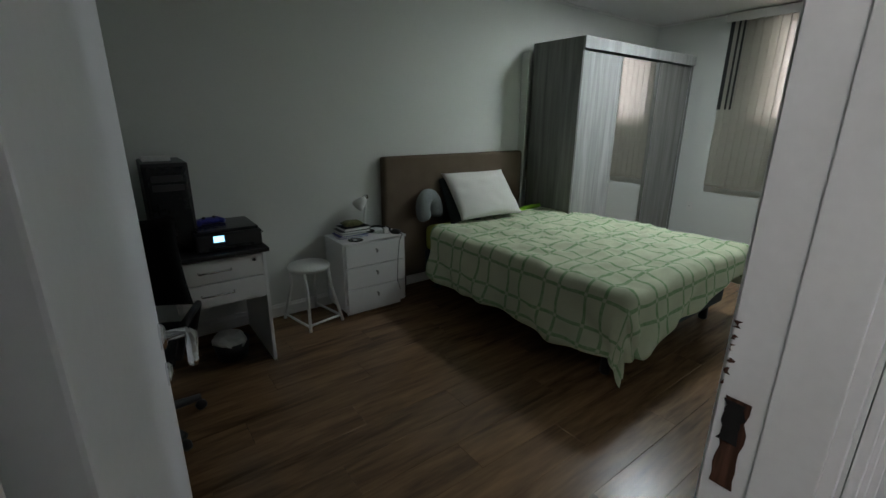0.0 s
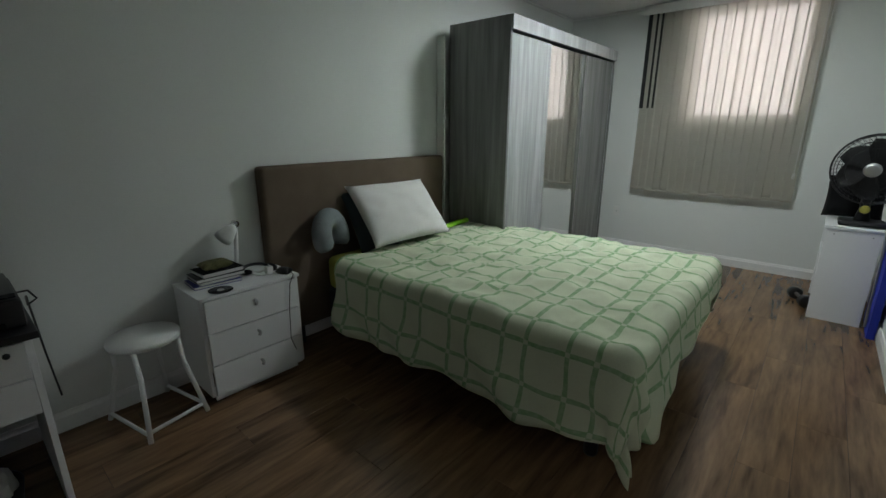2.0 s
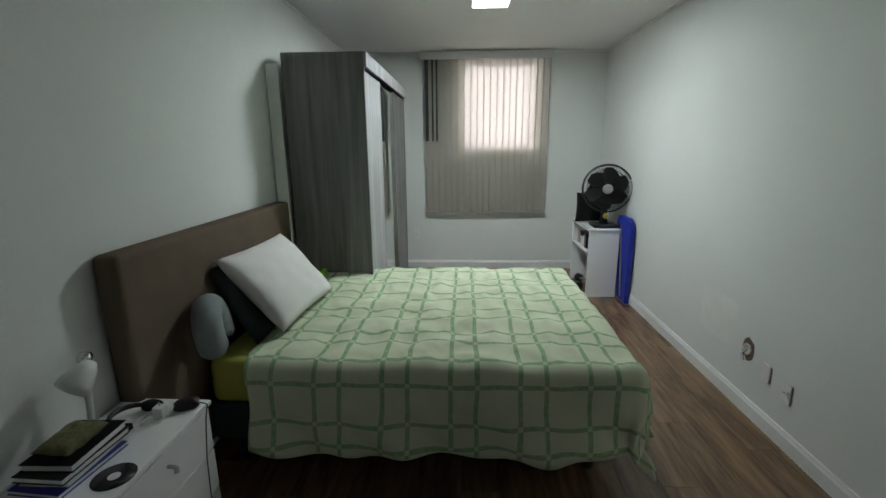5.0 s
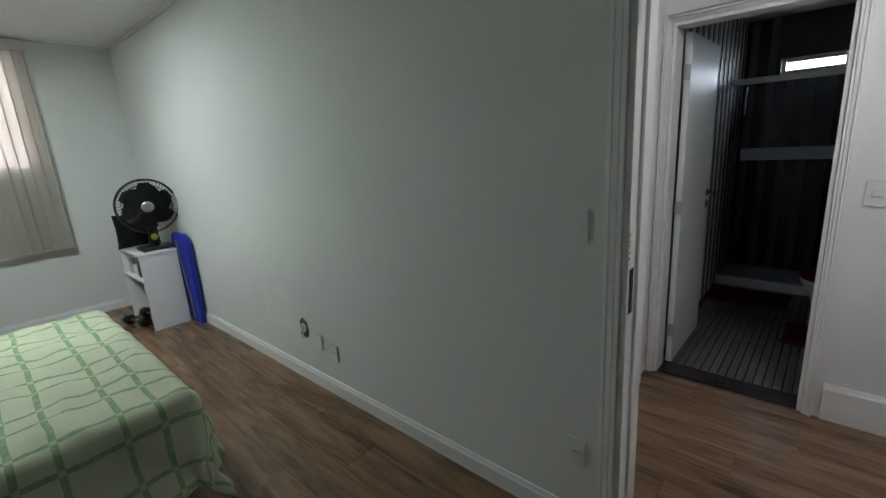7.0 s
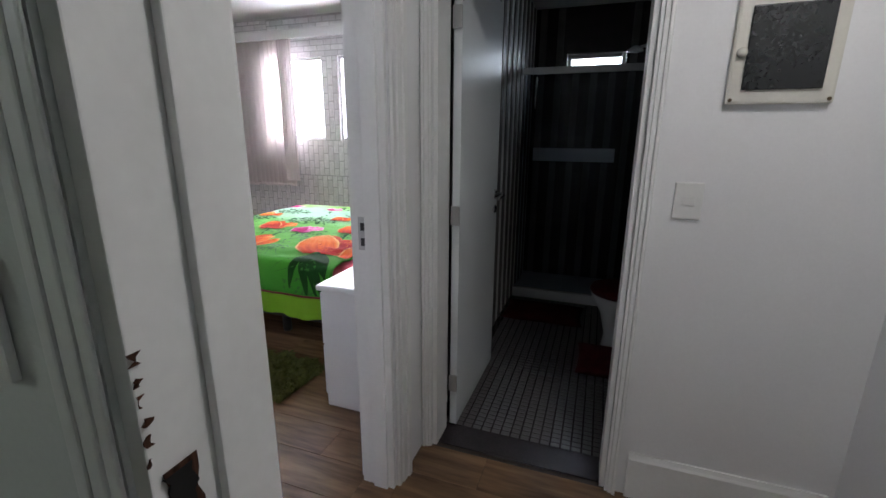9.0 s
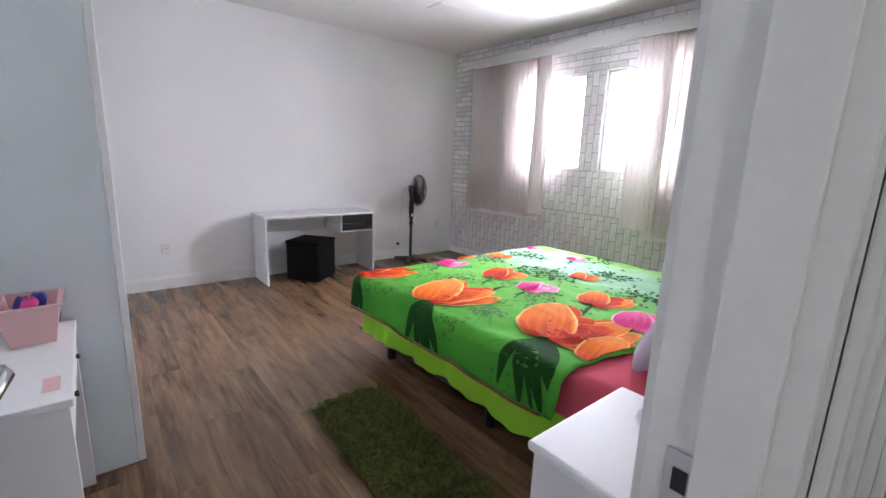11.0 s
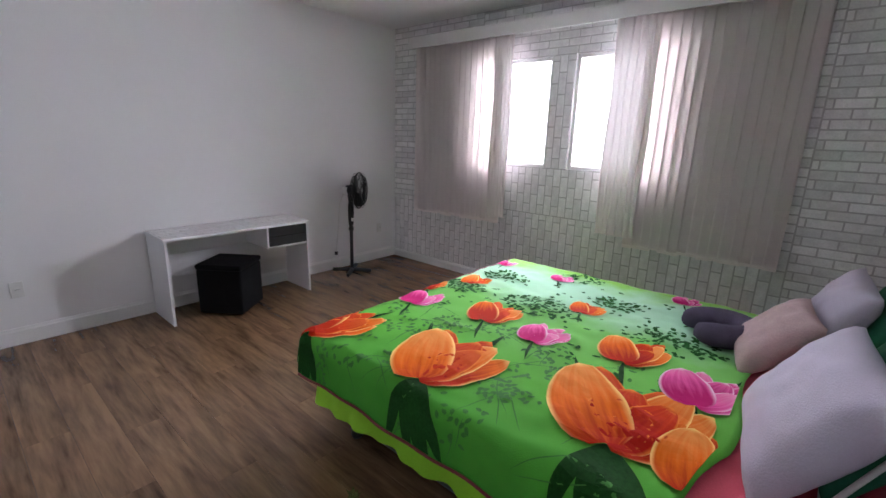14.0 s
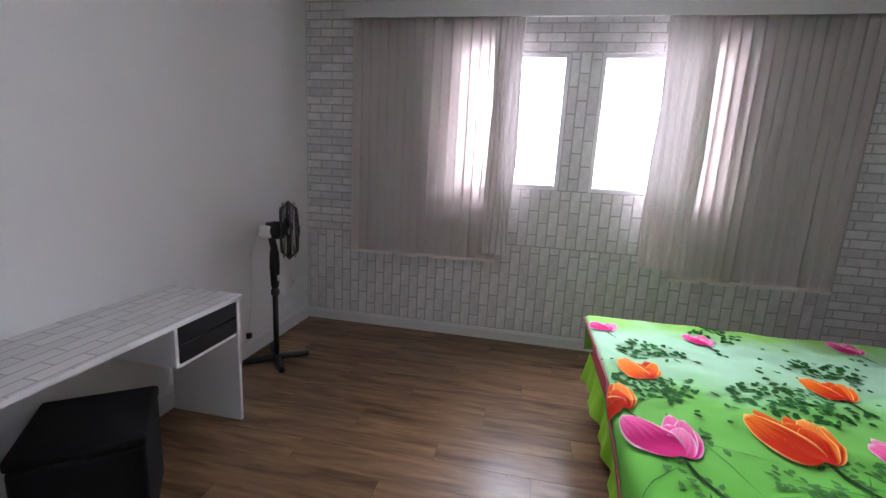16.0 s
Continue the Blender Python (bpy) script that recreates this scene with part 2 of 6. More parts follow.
LIME = mat("lime_green_cloth", (0.26, 0.55, 0.04), 0.88, vary=0.1, scale=4, bump=0.25, fine=180, spec=0.1)
PLAID = cloth_plaid("plaid_bedspread")
GREYCLOTH = mat("grey_fleece", (0.25, 0.28, 0.29), 0.95, vary=0.15, scale=20, bump=0.4, fine=200, spec=0.1)
BLUE = mat("blue_cloth", (0.012, 0.03, 0.36), 0.7, vary=0.12, scale=8, bump=0.1)
PANELC = mat("aged_cream_plastic", (0.62, 0.6, 0.54), 0.4, vary=0.05, bump=0.03)
SMOKE = mat("smoked_plastic", (0.012, 0.014, 0.016), 0.25, vary=0.1, bump=0.0)
PLATE = mat("switch_white", (0.72, 0.72, 0.7), 0.3, vary=0.03, bump=0.02)
BRASS = mat("worn_brass", (0.14, 0.1, 0.06), 0.45, 0.8, vary=0.3, scale=40)
RUST = mat("exposed_masonry", (0.16, 0.11, 0.085), 0.9, vary=0.4, scale=40, bump=0.5)
BLIND1 = blind_cloth("beige_blind", (0.64, 0.62, 0.56), 0.42)
BLIND1D = blind_cloth("dark_blind", (0.05, 0.04, 0.045), 0.1, 0.03)
BLIND2 = blind_cloth("grey_beige_blind", (0.9, 0.83, 0.81), 0.005, 0.0)
SHEER = blind_cloth("sheer_curtain", (0.87, 0.8, 0.79), 0.022, 0.01)
VALANCE = mat("valance_white", (0.66, 0.65, 0.64), 0.6, vary=0.04, bump=0.03)
BRICK = mat("whitewashed_brick_paper", (0.77, 0.76, 0.76), 0.8, vary=0.16, scale=14, bump=0.2, fine=120, spec=0.2)
_t, _n, _b, _l = nodes_of(BRICK)
_oi, _mr, _vm = _n.new("ShaderNodeNewGeometry"), _n.new("ShaderNodeMapRange"), _n.new("ShaderNodeVectorMath")
_ob, _ad = _n.new("ShaderNodeObjectInfo"), _n.new("ShaderNodeMath")
_ad.operation = "PINGPONG"
_ad.inputs[1].default_value = 1.0
_sum = _n.new("ShaderNodeMath")
_l(_oi.outputs["Random Per Island"], _sum.inputs[0])
_l(_ob.outputs["Random"], _sum.inputs[1])
_l(_sum.outputs[0], _ad.inputs[0])
_mr.inputs[3].default_value, _mr.inputs[4].default_value = 0.84, 1.08
_l(_ad.outputs[0], _mr.inputs[0])
_vm.operation = "SCALE"
_l(_b.inputs["Base Color"].links[0].from_socket, _vm.inputs[0])
_l(_mr.outputs[0], _vm.inputs["Scale"])
_l(_vm.outputs[0], _b.inputs["Base Color"])
MORTAR = mat("grey_joint_paper", (0.5, 0.485, 0.485), 0.85, vary=0.12, scale=10, bump=0.15, spec=0.2)
GREENCOVER = cover_cloth("meadow_green_cloth")
MAROON = mat("maroon_piping", (0.2, 0.03, 0.04), 0.8)
PINK = mat("coral_pink_sheet", (0.62, 0.1, 0.14), 0.85, vary=0.08, bump=0.2, fine=180, spec=0.1)
LILAC = mat("lilac_pillowcase", (0.56, 0.52, 0.62), 0.88, vary=0.06, bump=0.3, fine=180, spec=0.1)
ROSE = mat("dusty_rose_velvet", (0.55, 0.4, 0.4), 0.9, vary=0.1, scale=20, bump=0.3, fine=160, spec=0.2)
DGREEN = mat("deep_green_velvet", (0.01, 0.14, 0.07), 0.8, vary=0.2, scale=12, bump=0.2, fine=200)
PURPLE = mat("grey_purple_plush", (0.12, 0.1, 0.15), 0.95, vary=0.15, scale=25, bump=0.5, fine=200, spec=0.1)
MOSS = mat("moss_shag", (0.055, 0.065, 0.012), 0.9, vary=0.6, scale=30, bump=0.3, spec=0.1)
PINKPLASTIC = mat("pale_pink_plastic", (0.72, 0.45, 0.46), 0.4, vary=0.05)
MAG = mat("magenta_plastic", (0.6, 0.02, 0.2), 0.4)
NAVY = mat("navy_plastic", (0.02, 0.025, 0.25), 0.35)
REDRUG = mat("dark_red_bath_mat", (0.06, 0.006, 0.009), 0.95, vary=0.5, scale=18, bump=0.5, fine=150, spec=0.1)
PORCELAIN = mat("porcelain", (0.75, 0.76, 0.78), 0.12, vary=0.02, bump=0.0)
TILE_D = mat("dark_bath_tile", (0.035, 0.028, 0.03), 0.2, vary=0.3, scale=12, bump=0.1)
TILE_L = mat("grey_bath_tile", (0.11, 0.1, 0.1), 0.5, vary=0.2, scale=12, bump=0.1)
MOSAIC = mat("grey_mosaic", (0.11, 0.105, 0.11), 0.3, vary=0.25, scale=30, bump=0.02, spec=0.8)
MIRROR = mat("mirror_silver", (0.86, 0.87, 0.87), 0.02, 1.0, vary=0.0, bump=0.0)
PANE = glass("window_glass", (0.95, 0.97, 1.0))
PANE_DIM = glass("bath_glass", (0.72, 0.78, 0.86), 0.03, 1.0)
STEM = mat("printed_stem", (0.012, 0.065, 0.012), 0.85, vary=0.35, scale=9, spec=0.1, bump=0.0)
LEAFLET = mat("printed_leaflet", (0.018, 0.11, 0.02), 0.85, vary=0.3, scale=9, spec=0.1, bump=0.0)
ORANGE = petal("printed_orange_petal", (0.45, 0.02, 0.002), (0.78, 0.15, 0.005), (0.97, 0.62, 0.2))
ORANGE_DEEP = petal("printed_red_petal", (0.4, 0.008, 0.002), (0.58, 0.035, 0.003), (0.85, 0.24, 0.03))
PINKP = petal("printed_pink_petal", (0.5, 0.01, 0.14), (0.82, 0.12, 0.36), (0.95, 0.66, 0.78))
LED = glow("led_diffuser", (0.95, 0.98, 1.0), 16.0)
LEDOFF = mat("diffuser_off", (0.75, 0.75, 0.75), 0.4)
SCREENLIT = glow("blue_status_light", (0.35, 0.75, 1.0), 3.0)
GREENLED = glow("green_led", (0.1, 1.0, 0.5), 0.8)
OUTSIDE = glow("bright_overcast", (0.97, 0.98, 1.0), 2.6)
OUTWARM = glow("peach_wall_glow", (1.0, 0.86, 0.82), 1.15)


# ---- building helpers ----
def thing(name, m=None, label="", category="", group="", kind=""):
    ob = new(name)
    ob.empty_display_size = 0.1
    ob.matrix_world = m or Matrix()
    return tagged(ob, label, category, group, kind)


def finish(name, bm, material, smooth=False):
    bmesh.ops.recalc_face_normals(bm, faces=bm.faces)
    me = bpy.data.meshes.new(name)
    bm.to_mesh(me)
    bm.free()
    for mm in material if isinstance(material, (list, tuple)) else [material]:
        me.materials.append(mm)
    if smooth:
        me.shade_smooth()
    return me


def part(name, bm, material, parent, label="", smooth=False, m=None):
    ob = new(name, finish(name, bm, material, smooth))
    ob.parent = parent
    if m is not None:
        ob.matrix_basis = m
    return tagged(ob, label)


def solid(name, bm, material, label="", category="", kind="", smooth=False, m=None):
    ob = new(name, finish(name, bm, material, smooth))
    if m is not None:
        ob.matrix_world = m
    return tagged(ob, label, category, "", kind)


def box(x0, x1, y0, y1, z0, z1, bevel=0.0, bm=None, seg=2):
    bm = bm or bmesh.new()
    r = bmesh.ops.create_cube(bm, size=1.0)
    bmesh.ops.scale(bm, vec=(abs(x1 - x0), abs(y1 - y0), abs(z1 - z0)), verts=r["verts"])
    bmesh.ops.translate(bm, vec=((x0 + x1) / 2, (y0 + y1) / 2, (z0 + z1) / 2), verts=r["verts"])
    if bevel:
        vs = set(r["verts"])
        bmesh.ops.bevel(bm, geom=[e for e in bm.edges if e.verts[0] in vs], offset=bevel, segments=seg, profile=0.6, affect="EDGES")
    return bm


def tube(points, radius, bm=None, sides=10, caps=True):
    """A round bar along a line of points."""
    bm = bm or bmesh.new()
    pts = [Vector(p) for p in points]
    rads = radius if isinstance(radius, (list, tuple)) else [radius] * len(pts)
    rings = []
    side = None
    for i, p in enumerate(pts):
        d = (pts[min(i + 1, len(pts) - 1)] - pts[max(i - 1, 0)]).normalized()
        if side is None:
            side = d.orthogonal().normalized()
        side = (side - d * side.dot(d)).normalized()
        up = d.cross(side)
        rings.append([bm.verts.new(p + rads[i] * (math.cos(a) * side + math.sin(a) * up)) for a in [k * math.tau / sides for k in range(sides)]])
    for a, c in zip(rings, rings[1:]):
        for k in range(sides):
            bm.faces.new((a[k], a[(k + 1) % sides], c[(k + 1) % sides], c[k]))
    if caps:
        bm.faces.new(rings[0][::-1])
        bm.faces.new(rings[-1])
    return bm


def lathe(profile, sides=24, bm=None, sx=1.0, sy=1.0):
    """A turned shape about z from (radius, height) pairs."""
    bm = bm or bmesh.new()
    rings = [[bm.verts.new((max(r, 1e-4) * math.cos(a) * sx, max(r, 1e-4) * math.sin(a) * sy, z)) for a in [k * math.tau / sides for k in range(sides)]] for r, z in profile]
    for a, c in zip(rings, rings[1:]):
        for k in range(sides):
            bm.faces.new((a[k], a[(k + 1) % sides], c[(k + 1) % sides], c[k]))
    bm.faces.new(rings[0][::-1])
    bm.faces.new(rings[-1])
    return bm


def cushion(w, d, h, power=0.55, nz=0.01, seed=0, n=26):
    """A stuffed rectangle with pinched corners, lying flat."""
    bm = bmesh.new()
    for s in (1, -1):
        grid = []
        for i in range(n + 1):
            row = []
            for j in range(n + 1):
                u, v = 2 * i / n - 1, 2 * j / n - 1
                e = max(0.0, (1 - abs(u) ** 3) * (1 - abs(v) ** 3)) ** power
                x = u * w / 2 * (1 - 0.06 * (1 - v * v) * abs(u) ** 4)
                y = v * d / 2 * (1 - 0.06 * (1 - u * u) * abs(v) ** 4)
                z = s * h / 2 * e + nz * noise.noise((u * 3 + seed, v * 3, s)) * e
                row.append(bm.verts.new((x, y, z)))
            grid.append(row)
        for i in range(n):
            for j in range(n):
                bm.faces.new((grid[i][j], grid[i + 1][j], grid[i + 1][j + 1], grid[i][j + 1]))
    bmesh.ops.remove_doubles(bm, verts=bm.verts, dist=1e-4)
    return bm


# ---- structure: a bedroom with the lamp on, a small hall, a bathroom, a bright bedroom ----
def wall(name, boxes, material, label):
    bm = bmesh.new()
    for b in boxes:
        box(*b, bm=bm)
    return solid(name, bm, material, label, "wall", "structure")


XE1, XE2, YS2 = 5.70, 5.865, -4.84
C1, C2 = 2.68, 2.886
D1A, D1B = -0.305, 0.48          # bedroom door
D2A, D2B = -1.00, -0.185         # second bedroom's door, along y
DBA, DBB = -0.01, 0.745          # bathroom door
HS, HE, DH = -1.28, 0.79, 2.1
wall("wall_north", [(-1.65, XE1 + 0.15, 3.22, 3.37, 0, 2.95)], WALL, "white painted bedroom wall behind the bed")
wall("wall_east", [(XE1, XE1 + 0.15, 0.14, 0.92, 0, 2.95), (XE1, XE1 + 0.15, 1.88, 3.22, 0, 2.95), (XE1, XE1 + 0.15, 0.92, 1.88, 0, 1.52), (XE1, XE1 + 0.15, 0.92, 1.88, 2.56, 2.95)], WALL, "white painted bedroom wall with a window")
wall("wall_west", [(-1.65, -1.5, 0.14, 3.22, 0, 2.95)], WALL, "plain white painted wall")
wall("wall_middle", [(-1.65, D1A, -0.02, 0.14, 0, 2.95), (D1B, 6.02, -0.02, 0.14, 0, 2.95), (D1A, D1B, -0.02, 0.14, DH, 2.95)], WALL, "white painted wall with a doorway, scuffed low down")
wall("wall_hall_west", [(-0.88, -0.74, HS - 0.15, -0.02, 0, 2.95)], HALL, "plain white hall wall")
wall("wall_hall_south", [(-0.74, DBA, HS - 0.15, HS, 0, 2.95), (DBB, HE, HS - 0.15, HS, 0, 2.95), (DBA, DBB, HS - 0.15, HS, DH, 2.95)], HALL, "white hall wall with the bathroom doorway")
wall("wall_hall_east", [(HE, HE + 0.15, D2B, -0.02, 0, 2.95), (HE, HE + 0.15, HS - 0.15, D2A, 0, 2.95), (HE, HE + 0.15, D2A, D2B, DH, 2.95)], HALL, "white hall wall with the second bedroom's doorway")
wall("wall_headboard", [(HE, HE + 0.15, YS2 - 0.2, HS - 0.15, 0, 2.95)], WHITE_WALL, "white painted wall behind the large bed")
wall("wall_desk", [(XE2, XE2 + 0.15, YS2 - 0.2, -0.02, 0, 2.95)], WHITE_WALL, "white painted wall behind the desk")
WIN2 = ((2.62, 3.435), (3.665, 4.48))
WZ0, WZ1 = 1.335, 2.39
y0, y1 = YS2 - 0.2, YS2
wall("wall_brick_paper", [(HE + 0.15, WIN2[0][0], y0, y1, 0, 2.95), (WIN2[0][1], WIN2[1][0], y0, y1, 0, 2.95), (WIN2[1][1], XE2, y0, y1, 0, 2.95)]
     + [(a, b, y0, y1, 0, WZ0) for a, b in WIN2] + [(a, b, y0, y1, WZ1, 2.95) for a, b in WIN2], MORTAR, "wall papered with a whitewashed brick print")
wall("wall_bath_south", [(-0.6, -0.0, -4.15, -4.0, 0, 2.6), (0.5, HE, -4.15, -4.0, 0, 2.6), (-0.0, 0.5, -4.15, -4.0, 0, 1.98), (-0.0, 0.5, -4.15, -4.0, 2.12, 2.6)], TILE_D, "dark tiled bathroom wall with a narrow window")
wall("wall_bath_west", [(-0.75, -0.6, -4.15, HS - 0.15, 0, 2.6)], TILE_D, "dark tiled bathroom wall")
for nm, b, l in (("ceiling", (-1.65, XE1 + 0.15, 0.14, 3.22, C1, C1 + 0.1), "white plasterboard bedroom ceiling"),
                 ("ceiling_hall", (-0.74, HE, HS, -0.02, 2.62, 2.72), "white hall ceiling"),
                 ("ceiling_second", (HE + 0.15, XE2, YS2, -0.02, C2, C2 + 0.1), "white plasterboard ceiling of the bright bedroom"),
                 ("ceiling_bath", (-0.6, HE, -4.0, HS - 0.15, 2.5, 2.6), "white bathroom ceiling")):
    solid(nm, box(*b), CEIL, l, "ceiling", "structure")
floor = solid("floor", box(-1.65, 6.05, -5.0, 3.4, -0.12, -0.007), JOINT, "dark wood laminate floor in planks", "floor", "structure")
floor_bath = solid("floor_bath", box(-0.6, HE, -4.0, HS - 0.03, -0.006, 0.002), TILE_D, "bathroom floor in striped grey mosaic", "floor", "structure")


def profile_run(a, b, height, thick, out, z0=0.0, bm=None, lip=0.025):
    """Skirting board from a to b, with a stepped top, standing off to the side 'out'."""
    bm = bm or bmesh.new()
    a, b, o = Vector((*a, 0)), Vector((*b, 0)), Vector((*out, 0))
    sec = [(0, 0), (thick, 0), (thick, height - lip), (thick * 0.7, height - lip * 0.6), (thick * 0.5, height), (0, height)]
    r = [[bm.verts.new(p + o * (d + 0.001) + Vector((0, 0, z0 + h))) for d, h in sec] for p in (a, b)]
    for k in range(len(sec)):
        bm.faces.new((r[0][k], r[0][(k + 1) % len(sec)], r[1][(k + 1) % len(sec)], r[1][k]))
    bm.faces.new(r[0][::-1])
    bm.faces.new(r[1])
    return bm


def skirting(name, a, b, out, height=0.1, label="white painted skirting board"):
    solid(name, profile_run(a, b, height, 0.016, out), TRIM, label, "skirting board", "structure")


skirting("baseboard", (-1.5, 3.22), (XE1, 3.22), (0, -1))
skirting("baseboard", (XE1, 0.16), (XE1, 3.2), (-1, 0))
skirting("baseboard", (D1B + 0.085, 0.14), (XE1 - 0.018, 0.14), (0, 1))
skirting("baseboard", (-0.74, -0.04), (-0.74, HS + 0.02), (1, 0), 0.2)
skirting("baseboard", (-0.72, HS), (DBA - 0.075, HS), (0, 1), 0.2)
skirting("baseboard", (XE2, YS2 + 0.02), (XE2, -0.04), (-1, 0), 0.13)
skirting("baseboard", (HE + 0.17, YS2), (XE2, YS2), (0, 1), 0.1)
skirting("baseboard", (HE + 0.15, YS2 + 0.02), (HE + 0.15, D2A - 0.085), (1, 0), 0.1)
skirting("baseboard", (HE + 0.17, -0.02), (XE2 - 0.02, -0.02), (0, -1), 0.1)
for nm, a, b, o in (("trim", (-1.5, 3.22), (XE1, 3.22), (0, -1)), ("trim", (XE1, 0.14), (XE1, 3.22), (-1, 0)), ("trim", (D1A - 1, 0.14), (XE1, 0.14), (0, 1))):
    solid(nm, profile_run(a, b, 0.022, 0.012, o, C1 - 0.023, lip=0.006), CEIL, "thin shadow-gap ceiling moulding", "trim", "structure")


def casing(name, a, b, axis, face, out, width=0.07, label="white moulded door casing", flat=1.0):
    """Stepped door casing round an opening a..b on the wall face; axis 'x' or 'y'."""
    t = thing(name, Matrix(), label, "door casing", kind="structure")

    def bar(u0, u1, z0, z1, d):
        f0, f1 = sorted((face + out * 0.0012, face + out * (0.002 + d * flat)))
        return box(u0, u1, f0, f1, z0, z1, 0.003) if axis == "x" else box(f0, f1, u0, u1, z0, z1, 0.003)

    for s, u in ((-1, a), (1, b)):
        for k, (p, q, d) in enumerate(((0.0, 0.3, 0.012), (0.3, 0.7, 0.018), (0.7, 1.0, 0.026))):
            u0, u1 = sorted((u + s * width * p, u + s * width * q))
            part("upright", bar(u0, u1, 0, DH + width * p + 0.002 * k, d), TRIM, t)
    for p, q, d in ((0.0, 0.3, 0.012), (0.3, 0.7, 0.018), (0.7, 1.0, 0.026)):
        part("head", bar(a - width * p, b + width * p, DH + width * p + 0.006, DH + width * q, d), TRIM, t)
    return t


def lining(name, boxes, label):
    t = thing(name, Matrix(), label, "door frame", kind="structure")
    for nm, b in boxes:
        part(nm, box(*b, 0.002), TRIM, t)
    return t


casing("trim_door_1", D1A, D1B, "x", 0.14, 1, 0.055, flat=0.3)
casing("trim_door_1_hall", D1A, D1B, "x", -0.02, -1)
casing("trim_door_2", D2A, D2B, "y", HE, -1, 0.09)
casing("trim_door_2_inside", D2A, D2B, "y", HE + 0.15, 1)
casing("trim_bath_door", DBA, DBB, "x", HS, 1, 0.04)
lining("frame_door_1", [("jamb", (D1A + 0.001, D1A + 0.022, -0.015, 0.135, 0, DH - 0.022)), ("jamb", (D1B - 0.022, D1B - 0.001, -0.015, 0.135, 0, DH - 0.022)), ("head", (D1A + 0.001, D1B - 0.001, -0.015, 0.135, DH - 0.021, DH - 0.001)),
                        ("stop", (D1B - 0.034, D1B - 0.0225, 0.0, 0.07, 0, DH - 0.022)), ("stop", (D1A + 0.0225, D1A + 0.034, 0.0, 0.07, 0, DH - 0.022))], "white painted bedroom door frame")
lining("frame_door_2", [("jamb", (HE + 0.005, HE + 0.145, D2A + 0.001, D2A + 0.022, 0, DH - 0.022)), ("jamb", (HE + 0.005, HE + 0.145, D2B - 0.022, D2B - 0.001, 0, DH - 0.022)), ("head", (HE + 0.005, HE + 0.145, D2A + 0.001, D2B - 0.001, DH - 0.021, DH - 0.001)),
                        ("stop", (HE + 0.03, HE + 0.09, D2A + 0.0225, D2A + 0.034, 0, DH - 0.022))], "white painted door frame of the second bedroom")
lining("frame_bath_door", [("jamb", (DBA + 0.001, DBA + 0.02, HS - 0.145, HS - 0.005, 0, DH - 0.022)), ("jamb", (DBB - 0.02, DBB - 0.001, HS - 0.145, HS - 0.005, 0, DH - 0.022)), ("head", (DBA + 0.001, DBB - 0.001, HS - 0.145, HS - 0.005, DH - 0.021, DH - 0.001))], "white painted bathroom door frame")


def lever(parent, x, s, z=1.08):
    """Chrome lever on a round rose with a key rose below, on face s of the leaf."""
    h = part("door_handle", tube([(x, 0.02 * s, z), (x, 0.065 * s, z), (x - 0.02, 0.072 * s, z), (x - 0.115, 0.068 * s, z - 0.012)], [0.011, 0.011, 0.012, 0.009]), CHROME, parent, "chrome lever handle", True)
    for dz, r in ((0, 0.026), (-0.085, 0.024)):
        bm = lathe([(r, 0), (r, 0.006), (r * 0.7, 0.011), (0.004, 0.012)])
        part("rose", bm, CHROME, h, "round chrome rose", True, pose(x, 0.018 * s, z + dz, -90 * s, 0, 0))


def door(name, hinge, angle, width, label):
    """Flush leaf; its local x runs from the hinge to the free edge."""
    t = thing(name, Matrix.Translation((*hinge, 0)) @ pose(0, 0, 0, 0, 0, angle), label, "door", kind="structure")
    part("leaf", box(0, width, -0.018, 0.018, 0.012, 2.065, 0.003), LEAF, t)
    for s in (1, -1):
        lever(t, width - 0.06, s)
    part("lock_plate", box(width + 0.0005, width + 0.003, -0.011, 0.011, 0.9, 1.12, 0.001), STEEL, t)
    for z in (0.24, 1.06, 1.85):
        hg = part("hinge", box(-0.014, -0.001, -0.02, 0.02, z - 0.042, z + 0.042, 0.003), STEEL, t, "steel butt hinge")
    return t


door("door_1", (D1A + 0.025, 0.17), 86.0, 0.785, "white flush bedroom door standing open, with a chrome lever")
door("door_2", (HE + 0.175, D2B - 0.03), -6.5, 0.755, "white flush door of the bright bedroom, opened inwards")
door("door_bath", (DBB - 0.045, HS - 0.165), -90.5, 0.7, "white flush bathroom door, opened inwards")


# ---- windows ----
def window(name, m, w, h, label, bars=0):
    """Sash in an opening; local x across, z up, y towards the room."""
    t = thing(name, m, label, "window", kind="structure")
    f = part("window_frame", box(-w / 2, -w / 2 + 0.035, -0.03, 0.02, 0, h, 0.004), TRIM, t)
    part("window_frame", box(w / 2 - 0.035, w / 2, -0.03, 0.02, 0, h, 0.004), TRIM, t)
    part("window_frame", box(-w / 2 + 0.036, w / 2 - 0.036, -0.03, 0.02, 0, 0.035, 0.004), TRIM, t)
    part("window_frame", box(-w / 2 + 0.036, w / 2 - 0.036, -0.03, 0.02, h - 0.035, h, 0.004), TRIM, t)
    p = part("pane", box(-w / 2 + 0.036, w / 2 - 0.036, -0.008, -0.004, 0.036, h - 0.036), PANE, t)
    p.visible_shadow = False
    for k in range(bars):
        x = -w / 2 + (k + 1) * w / (bars + 1)
        part("bar", tube([(x, -0.06, 0.01), (x, -0.06, h - 0.01)], 0.006, sides=6), WHITEMETAL, t)
    return t


